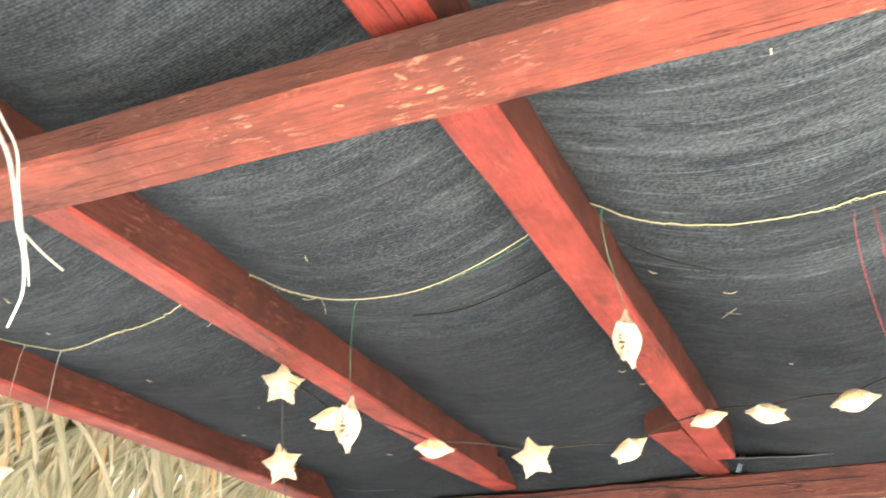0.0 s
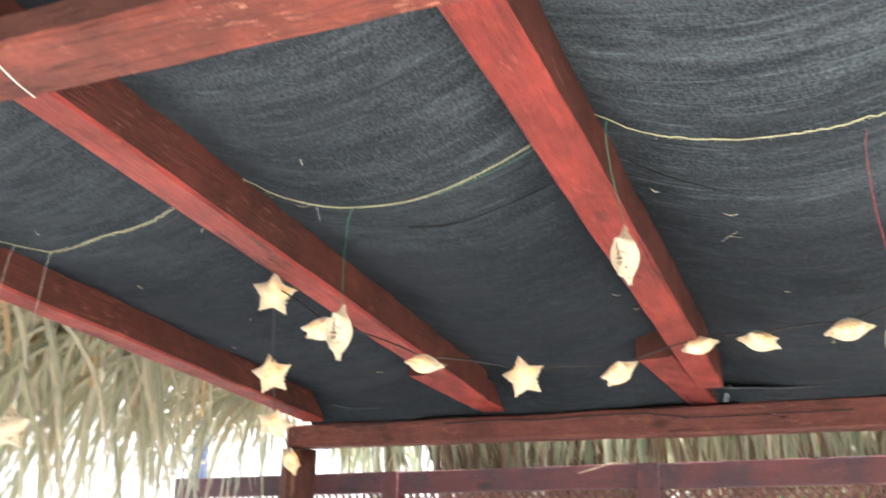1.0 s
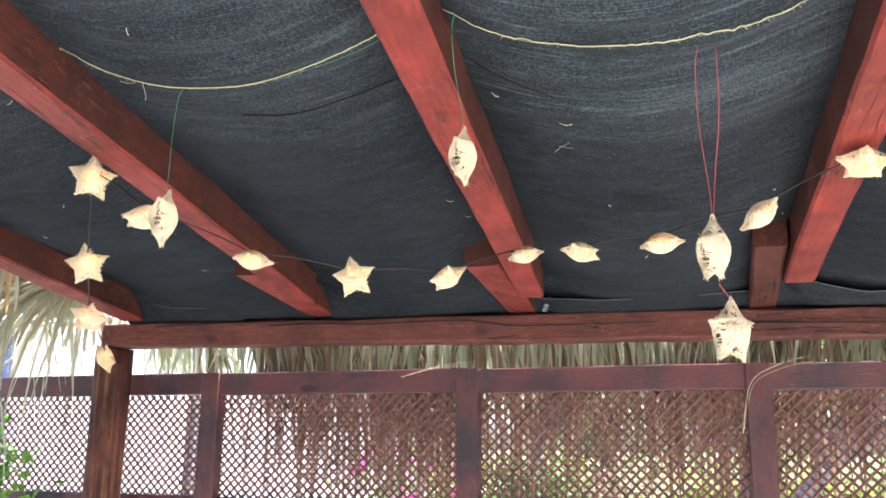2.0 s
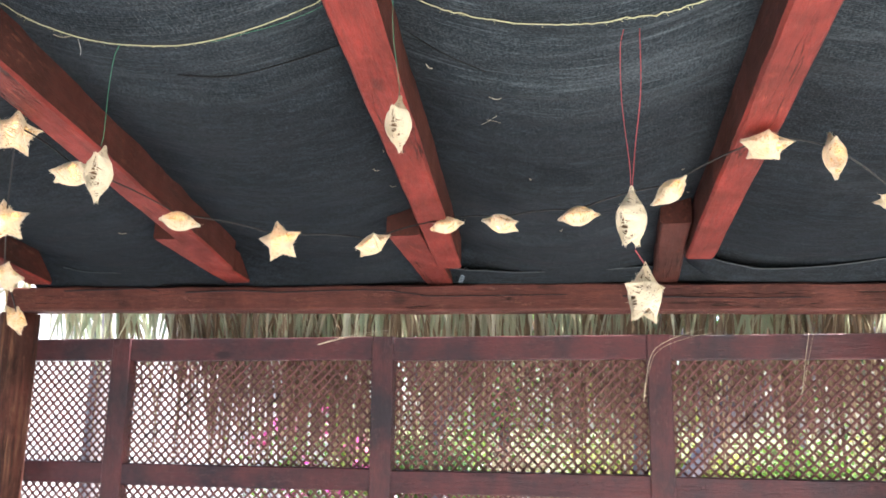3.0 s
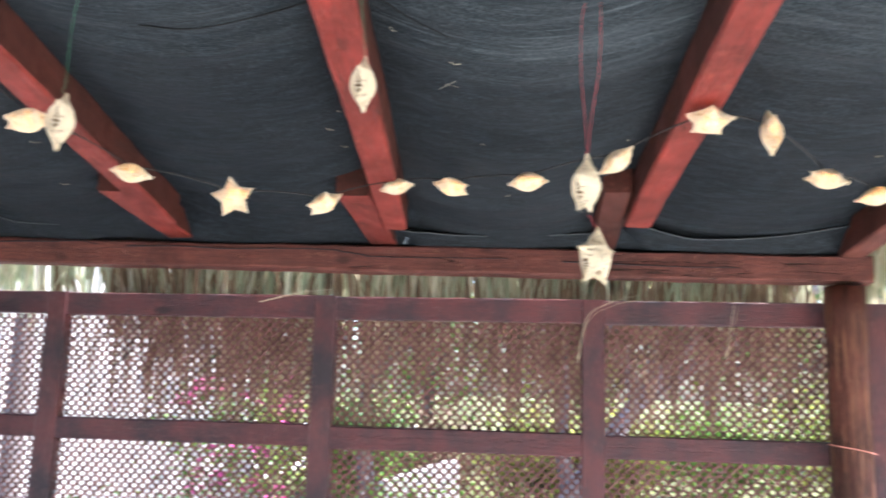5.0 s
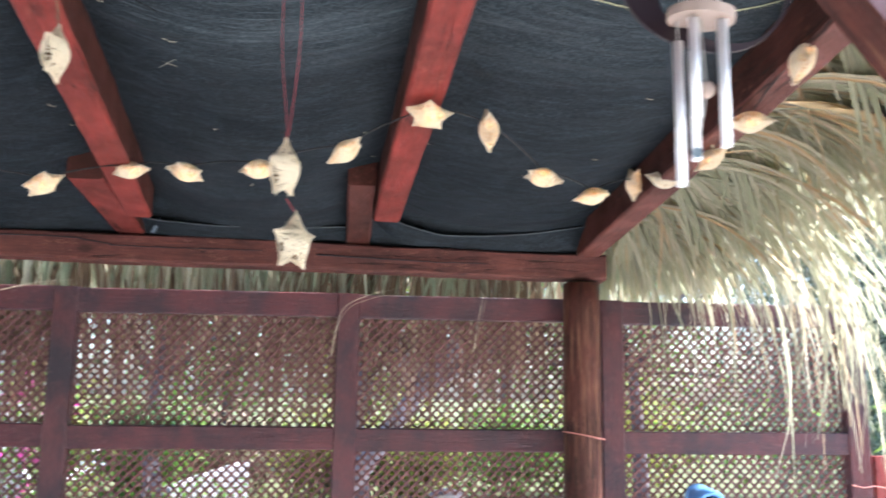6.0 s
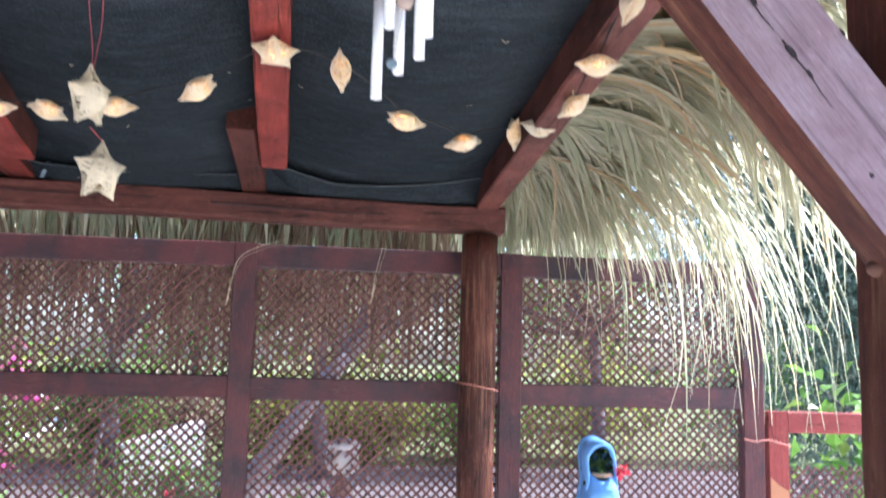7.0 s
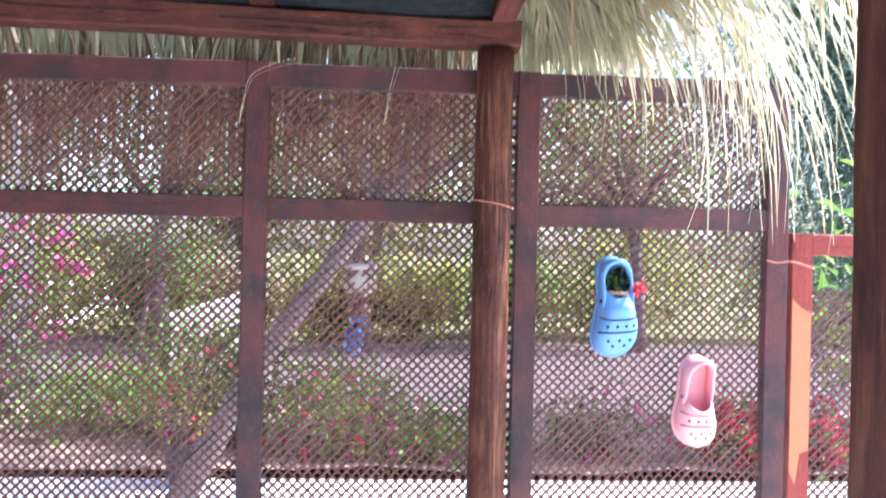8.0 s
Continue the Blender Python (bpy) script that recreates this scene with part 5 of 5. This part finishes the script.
def shrub(name, at, radii, clumps, per, size, mat, label, category, seed, flower=None, flowers=0, fsize=0.03):
    r = random.Random(seed)
    ob = thing(name, at, label, category, kind="")
    heap, stems = Heap(), Heap()
    c = Vector(at) + Vector((0, 0, radii[2]))
    crown(heap, c, radii, clumps, per, size, r)
    for k in range(6):
        tip = c + Vector((r.gauss(0, radii[0] * 0.4), r.gauss(0, radii[1] * 0.4), r.uniform(-0.2, 0.6) * radii[2]))
        stems.add(*tube_data([Vector(at), Vector(at).lerp(tip, 0.5) + Vector((r.gauss(0, 0.03), r.gauss(0, 0.03), 0)), tip], 0.012, 5, 0.3))
    attach("stem", stems.mesh("stem", BARK), ob)
    tagged(attach("foliage", heap.mesh("foliage", mat), ob), kind="stuff")
    if flowers:
        fl = Heap()
        for _ in range(flowers):
            d = Vector((r.gauss(0, 1), r.gauss(0, 1) - 0.6, r.gauss(0, 1))).normalized() * r.uniform(0.75, 1.12)
            p = c + Vector((d.x * radii[0], d.y * radii[1], d.z * radii[2]))
            for _ in range(7):
                fl.add(*leaf_data(p + Vector((r.gauss(0, fsize * 0.4), r.gauss(0, fsize * 0.4), r.gauss(0, fsize * 0.4))), fsize, r, 0.9, 0.0))
        tagged(attach("blossom", fl.mesh("blossom", flower), ob), kind="stuff")
    return ob


def tree(name, base, top, r0, limbs, centre, radii, clumps, per, size, mat, label, seed, ratio=0.5):
    r = random.Random(seed)
    ob = thing(name, base, label, "tree")
    heap = Heap()
    b, t = Vector(base), Vector(top)
    mid = b.lerp(t, 0.5) + Vector((r.gauss(0, 0.05), 0, 0))
    heap.add(*tube_data([b, b.lerp(mid, 0.5), mid, mid.lerp(t, 0.5), t], r0, 12, 0.6))
    for k in range(limbs):
        e = Vector(centre) + Vector((r.gauss(0, radii[0] * 0.5), r.gauss(0, radii[1] * 0.5), r.gauss(0, radii[2] * 0.4)))
        heap.add(*tube_data([t, t.lerp(e, 0.5) + Vector((0, 0, 0.08)), e], r0 * 0.5, 8, 0.2))
    attach("trunk", heap.mesh("trunk", BARK, True), ob)
    lv = Heap()
    crown(lv, centre, radii, clumps, per, size, r, ratio, 0.28 if ratio > 0.3 else 0.10)
    tagged(attach("crown", lv.mesh("crown", mat), ob), kind="stuff")
    return ob


# plant in the blue clog
def clog_plant():
    r = random.Random(5)
    ob = thing("potted_plant", (1.150, FY - 0.055, 1.253), "small green plant with one red flower in the blue clog", "plant")
    lv, fl = Heap(), Heap()
    for _ in range(80):
        p = Vector((1.145 + r.gauss(0, 0.017), FY - 0.055 + r.gauss(0, 0.015), 1.253 + r.uniform(0, 0.055)))
        lv.add(*leaf_data(p, r.uniform(0.022, 0.042), r, 0.45, 0.0))
    for _ in range(16):
        fl.add(*leaf_data(Vector((1.190 + r.gauss(0, 0.007), FY - 0.105 + r.gauss(0, 0.006), 1.260 + r.gauss(0, 0.005))), 0.022, r, 0.8, 0.0))
    attach("leaves", lv.mesh("leaves", LEAF_DARK), ob)
    attach("flower", fl.mesh("flower", PETAL_RED), ob)
    attach("soil", mesh_of("soil", *disc_data(0.036, 0.01, 16), SOIL), ob, Matrix.Translation((1.143, FY - 0.055, 1.240)))


clog_plant()

# ---- garden behind the fence ----
shrub("flowering_shrub", (-1.2, 6.4, 0.0), (0.8, 0.5, 0.26), 60, 26, 0.09, LEAF_LIGHT, "green shrub with pink and violet flowers", "shrub", 1, PETAL_PINK, 12, 0.05)
shrub("flowering_shrub", (-0.45, 6.1, 0.0), (0.5, 0.4, 0.36), 40, 24, 0.08, LEAF_DARK, "green shrub with red blossoms", "shrub", 2, PETAL_RED, 12, 0.06)
shrub("flowering_shrub", (0.7, 5.8, 0.0), (0.6, 0.3, 0.18), 40, 24, 0.08, LEAF_LIGHT, "low green shrub with pink blossoms", "shrub", 3, PETAL_PINK, 22, 0.05)
shrub("flowering_shrub", (3.1, 5.75, 0.0), (0.62, 0.28, 0.22), 40, 22, 0.08, LEAF_LIGHT, "geranium bush full of red flowers", "shrub", 4, PETAL_RED, 110, 0.06)
shrub("flowering_shrub", (-3.2, 6.8, 0.0), (0.9, 0.6, 0.34), 50, 24, 0.09, LEAF_DARK, "plain dark green garden shrub in the bed", "shrub", 5)
shrub("bougainvillea", (-3.35, 9.6, 0.0), (0.75, 0.4, 0.95), 60, 26, 0.09, LEAF_LIGHT, "tall bougainvillea with magenta blossoms beyond the garden", "shrub", 6, PETAL_PINK, 24, 0.12)
HEDGES = [  # place, radii, leaves, how it looks
    ((-0.3, 13.6), (0.75, 0.6, 0.62), LEAF_YELLOW, "yellow-green sunlit bush beyond the road"), ((1.0, 13.9), (0.85, 0.7, 0.66), LEAF_YELLOW, "yellow-green sunlit bush beyond the road"),
    ((-2.9, 13.4), (0.7, 0.6, 0.72), LEAF_LIGHT, "light green bush beyond the road"), ((-4.6, 14.2), (1.3, 0.9, 0.80), LEAF_YELLOW, "yellow-green sunlit bush beyond the road"),
    ((2.6, 14.6), (1.1, 0.9, 0.70), LEAF_LIGHT, "light green bush beyond the road"), ((4.6, 14.8), (1.3, 1.0, 0.9), LEAF_YELLOW, "yellow-green sunlit bush beyond the road"),
    ((8.2, 14.5), (2.2, 1.0, 1.4), LEAF_LIGHT, "light green bush beyond the road"), ((-1.9, 15.2), (1.0, 0.8, 0.6), LEAF_AUTUMN, "dry brownish bush beyond the road")]
for k, ((x, y), radii, leaf, label) in enumerate(HEDGES):
    shrub("hedge_bush", (x, y, 0.0), radii, 90, 26, 0.15, leaf, label, "bush", 70 + k)
white_wall = slab("white_wall", -0.45, 0.45, 0.0, 0.2, -0.03, 0.84, PLASTER_WHITE, "low white-rendered garden wall beyond the flower bed", "wall")
for p in white_wall.data.vertices:     # its top climbs from one end
    if p.co.z > 0.5 and p.co.x < 0:
        p.co.z = 0.62
white_wall.matrix_basis = Matrix.Translation((-1.34, 9.7, 0)) @ pose(0, 0, 0, 0, 0, 38)
shrub("flowering_shrub", (-1.30, 9.0, 0.0), (0.75, 0.25, 0.33), 50, 24, 0.08, LEAF_LIGHT, "low green shrub before a white wall", "shrub", 33)
tree("garden_tree", (-1.80, 8.9, -0.02), (-1.78, 8.9, 0.95), 0.035, 6, (-1.85, 8.9, 1.28), (0.42, 0.35, 0.26), 40, 30, 0.07, LEAF_DARK, "small round dark green tree beside the road", 34)
for k, (x, y) in enumerate(((1.9, 5.9), (0.4, 6.8), (-2.2, 6.2), (-4.4, 7.2), (4.3, 5.7), (0.1, 5.8))):
    shrub("bedding_plant", (x, y, 0.02), (0.42, 0.3, 0.22 + 0.03 * (k % 3)), 26, 22, 0.07, (LEAF_DARK, LEAF_LIGHT, LEAF_DARK, LEAF_BLUE)[k % 4], "low green bedding plant with a few blossoms", "plant", 40 + k, (PETAL_PINK, PETAL_RED)[k % 2], 8, 0.04)
tree("garden_tree", (-0.54, 4.6, -0.02), (0.45, 4.6, 1.57), 0.072, 6, (0.85, 5.2, 3.0), (1.3, 1.0, 0.8), 70, 30, 0.10, LEAF_DARK, "leaning grey-barked tree in the garden", 11)
tree("garden_tree", (-2.5, 12.5, -0.05), (-2.6, 12.5, 1.7), 0.14, 7, (-2.7, 12.6, 3.4), (1.7, 1.4, 1.3), 80, 30, 0.13, LEAF_DARK, "leafy dark green tree beside the road", 12)
tree("conifer_tree", (4.6, 6.6, -0.05), (4.6, 6.6, 1.2), 0.13, 8, (4.75, 6.7, 3.1), (1.75, 1.0, 2.9), 1900, 60, 0.10, LEAF_BLUE, "dense blue-green feathery tree behind the gate", 13, 0.2)
tree("garden_tree", (3.4, 20.0, -0.05), (3.5, 20.0, 2.4), 0.2, 8, (3.5, 20.0, 4.6), (3.0, 2.2, 2.2), 110, 30, 0.2, LEAF_LIGHT, "broad green tree beyond the road", 14)
tree("garden_tree", (-7.5, 20.0, -0.05), (-7.5, 20.0, 2.4), 0.2, 8, (-7.5, 20.0, 4.4), (3.2, 2.2, 2.2), 110, 30, 0.2, LEAF_DARK, "broad dark tree beyond the road", 15)

for k, (x, y, leaf) in enumerate(((-3.2, 22.5, LEAF_LIGHT), (0.2, 21.5, LEAF_YELLOW), (6.6, 22.0, LEAF_LIGHT))):
    tree("garden_tree", (x, y, -0.05), (x + 0.2, y, 2.2), 0.18, 8, (x, y, 3.3), (2.3, 1.6, 2.3), 120, 34, 0.22, leaf, "broad sunlit tree far beyond the road", 90 + k)
tree("garden_tree", (0.3, 12.0, -0.05), (0.2, 12.0, 2.0), 0.12, 9, (0.1, 12.0, 3.1), (2.3, 1.0, 1.5), 130, 34, 0.13, LEAF_AUTUMN, "thin brownish tree beyond the road", 17)
tree("garden_tree", (4.2, 12.5, -0.05), (4.1, 12.5, 2.0), 0.12, 9, (3.6, 12.5, 3.1), (2.3, 1.0, 1.5), 130, 34, 0.13, LEAF_AUTUMN, "thin brownish tree beyond the road", 18)
tree("garden_tree", (-4.4, 12.0, -0.05), (-4.3, 12.0, 2.0), 0.12, 9, (-4.2, 12.0, 3.3), (1.8, 1.0, 1.3), 60, 34, 0.13, LEAF_AUTUMN, "thin brownish tree beyond the road", 19)


def vine(name, points, n, size, seed, label, mat=LEAF_LIGHT, spread=0.10):
    r = random.Random(seed)
    ob = thing(name, points[0], label, "vine")
    attach("stem", mesh_of("stem", *tube_data(points, 0.006, 6, 0.5), BARK, True), ob)
    lv = Heap()
    pts = [Vector(p) for p in points]
    for _ in range(n):
        k = r.uniform(0, len(pts) - 1.001)
        p = pts[int(k)].lerp(pts[int(k) + 1], k % 1)
        lv.add(*leaf_data(p + Vector((r.gauss(0, spread), r.gauss(0, spread * 0.5), r.gauss(0, spread * 0.8))), size * r.uniform(0.6, 1.25), r, 0.7, 0.4))
    attach("leaves", lv.mesh("leaves", mat), ob)
    return ob


vine("climbing_vine", [(2.9, 3.4, 0.0), (2.7, 3.35, 0.8), (2.5, 3.3, 1.3), (2.2, 3.3, 1.5)], 160, 0.09, 23, "bright green broad-leaved vine behind the gate", LEAF_LIGHT, 0.16)
vine("climbing_vine", [(2.35, 3.2, 0.0), (2.3, 3.2, 0.7), (2.25, 3.15, 1.2), (2.5, 3.2, 1.45)], 220, 0.085, 21, "bright green broad-leaved vine behind the gate", LEAF_LIGHT, 0.15)
vine("climbing_vine", [(-2.34, 2.5, 0.0), (-2.22, 2.47, 0.9), (-2.06, 2.44, 1.20), (-2.20, 2.42, 1.36), (-2.08, 2.42, 1.52), (-2.24, 2.42, 1.66)], 820, 0.050, 22, "bright green vine climbing beside the fence end", LEAF_VINE, 0.075)


# ---- loose straws, cords and small things ----
def straws():
    for k, pts in enumerate((((-0.82, 2.60, 1.834), (-0.735, 2.60, 1.857), (-0.68, 2.605, 1.868), (-0.61, 2.61, 1.875)),
                             ((0.096, 2.595, 1.68), (0.105, 2.59, 1.742), (0.127, 2.59, 1.813), (0.193, 2.60, 1.852), (0.269, 2.61, 1.873)),
                             ((0.491, 2.60, 1.700), (0.495, 2.59, 1.73), (0.502, 2.585, 1.785), (0.520, 2.60, 1.865)))):
        h = Heap()
        h.add(*tube_data(smooth_path(pts), 0.0011, 5, 0.4))
        h.add(*tube_data(smooth_path([Vector(p) + Vector((0.003 * i, 0, -0.003 * i)) for i, p in enumerate(pts)]), 0.0006, 5, 0.4))
        tagged(attach("palm_straw", h.mesh("palm_straw", STRAW)), "loose dry palm straw caught on the fence rail", "straw")


straws()
cord("tie_cord", [(0.728, 2.53, 1.488), (0.741, 2.506, 1.486), (0.786, 2.490, 1.479), (0.830, 2.506, 1.470), (0.844, 2.535, 1.467)], 0.0016, CORD_PINK, "pink cord tied round the log post")
cord("tie_cord", [(1.585, 2.606, 1.345), (1.62, 2.604, 1.338), (1.66, 2.604, 1.342), (1.735, 2.616, 1.325)], 0.0018, CORD_PINK, "pink cord tying the gate to the fence post")
h = Heap()
for k in range(12):
    p = Vector((-0.379 + 0.0024 * k, 2.490 - 0.001 * k, 1.990 + 0.0052 * k))
    h.add(*tube_data([p + Vector((0.006 * math.cos(a * 0.9), 0.003 * math.sin(a * 0.9), a * 0.0006)) for a in range(8)], 0.0008, 4))
tagged(attach("cable_tie", h.mesh("cable_tie", CLIP)), "clear coiled plastic tie hanging over the far beam", "cable tie")
# dry strip hanging near the front
h = Heap()
TOP = [(-0.330, 0.410, 2.190), (-0.298, 0.415, 2.00), (-0.249, 0.42, 1.917), (-0.224, 0.42, 1.884), (-0.211, 0.42, 1.860), (-0.204, 0.42, 1.842)]
for k, tail in enumerate(([(-0.196, 0.42, 1.827), (-0.192, 0.42, 1.810), (-0.198, 0.42, 1.796)], [(-0.195, 0.42, 1.834), (-0.184, 0.422, 1.824), (-0.174, 0.424, 1.816)],
                          [(-0.198, 0.42, 1.834), (-0.192, 0.42, 1.822), (-0.190, 0.421, 1.812)], [(-0.196, 0.42, 1.832), (-0.193, 0.42, 1.818)],
                          [(-0.236, 0.419, 1.880), (-0.226, 0.419, 1.868)], [(-0.240, 0.421, 1.885), (-0.228, 0.421, 1.872)])):
    o = Vector((rng.gauss(0, 0.0010), rng.gauss(0, 0.0010), 0))
    pts = [Vector(p) + o * (1.6 if i < 4 else 0.6) for i, p in enumerate(TOP if k < 4 else TOP[:3])] + [Vector(p) for p in tail]
    h.add(*tube_data(smooth_path(pts), 0.0015 if k == 0 else 0.0009 if k < 4 else 0.0007, 5, 0.35))
tagged(attach("palm_strip", h.mesh("palm_strip", STRIP)), "frayed pale palm strip hanging from the roof", "palm strip")
# ornament hung on the far side of the lattice
h = Heap()
for c, r, q in (((0, 0, 0.205), 0.048, 1.05), ((0, 0, 0.115), 0.034, 1.2), ((-0.012, 0, 0.035), 0.030, 1.5), ((0, 0, 0.245), 0.052, 0.4), ((0.03, 0, 0.19), 0.02, 1.0)):
    v, f = ball_data(r, 8, 12, q)
    h.add([Vector(p) + Vector(c) for p in v], f)
tagged(attach("garden_doll", h.mesh("garden_doll", FIGURE, True), None, Matrix.Translation((0.430, 2.685, 1.055))), "small pale ceramic doll hung behind the lattice", "doll")
timber("awning_pole", (-3.72, 4.0, -0.02), (-3.72, 4.0, 2.3), 0.07, 0.07, NAVY, up=(0, 1, 0))
tagged(bpy.data.objects["awning_pole"], "dark navy metal pole beyond the fence end", "pole")


# plain post added for a grey upright band; it carries no lamp
attach("lamp_post", log_mesh("lamp_post", 2.6, 0.060, BARK, 3.0, 0.010), None, axis_pose((-2.77, 4.5, -0.012), (-2.77, 4.5, 2.59), (0, 1, 0)))
tagged(bpy.data.objects["lamp_post"], "plain grey round post beside the garden path", "post")


def pot(at, r, h, mat, label):
    ob = thing("plant_pot", at, label, "plant pot")
    verts, faces, n = [], [], 20
    prof = [(0.7, 0), (0.95, 0.6), (1.0, 0.92), (1.08, 0.93), (1.08, 1.0), (0.95, 1.0), (0.9, 0.85)]
    for pr, pz in prof:
        for k in range(n):
            a = 2 * math.pi * k / n
            verts.append((at[0] + r * pr * math.cos(a), at[1] + r * pr * math.sin(a), at[2] + h * pz))
    for i in range(len(prof) - 1):
        for k in range(n):
            a, b = i * n + k, i * n + (k + 1) % n
            faces.append((a, b, b + n, a + n))
    faces.append(tuple(range((len(prof) - 1) * n, len(prof) * n)))
    attach("body", mesh_of("body", verts, faces, mat, True), ob)


pot((-0.60, 5.25, -0.012), 0.12, 0.25, POT, "dark glazed pot on the garden path")
shrub("potted_shrub", (-0.60, 5.25, 0.22), (0.2, 0.2, 0.22), 20, 14, 0.05, LEAF_YELLOW, "yellow-green shrub with red flowers in a pot", "shrub", 31, PETAL_RED, 10, 0.03)

# ---- lattice slats, last ----
for i in range(5):
    a, b = POSTS[i] + 0.030, POSTS[i + 1] - 0.030
    lattice(fence, a, b, 1.485, 1.792, FY + 0.030)
    lattice(fence, a, b, 0.16, 1.426, FY + 0.030)
lattice(gate, GX0 + 0.062, GX1 - 0.062, 0.11, 1.265, GY + 0.018)
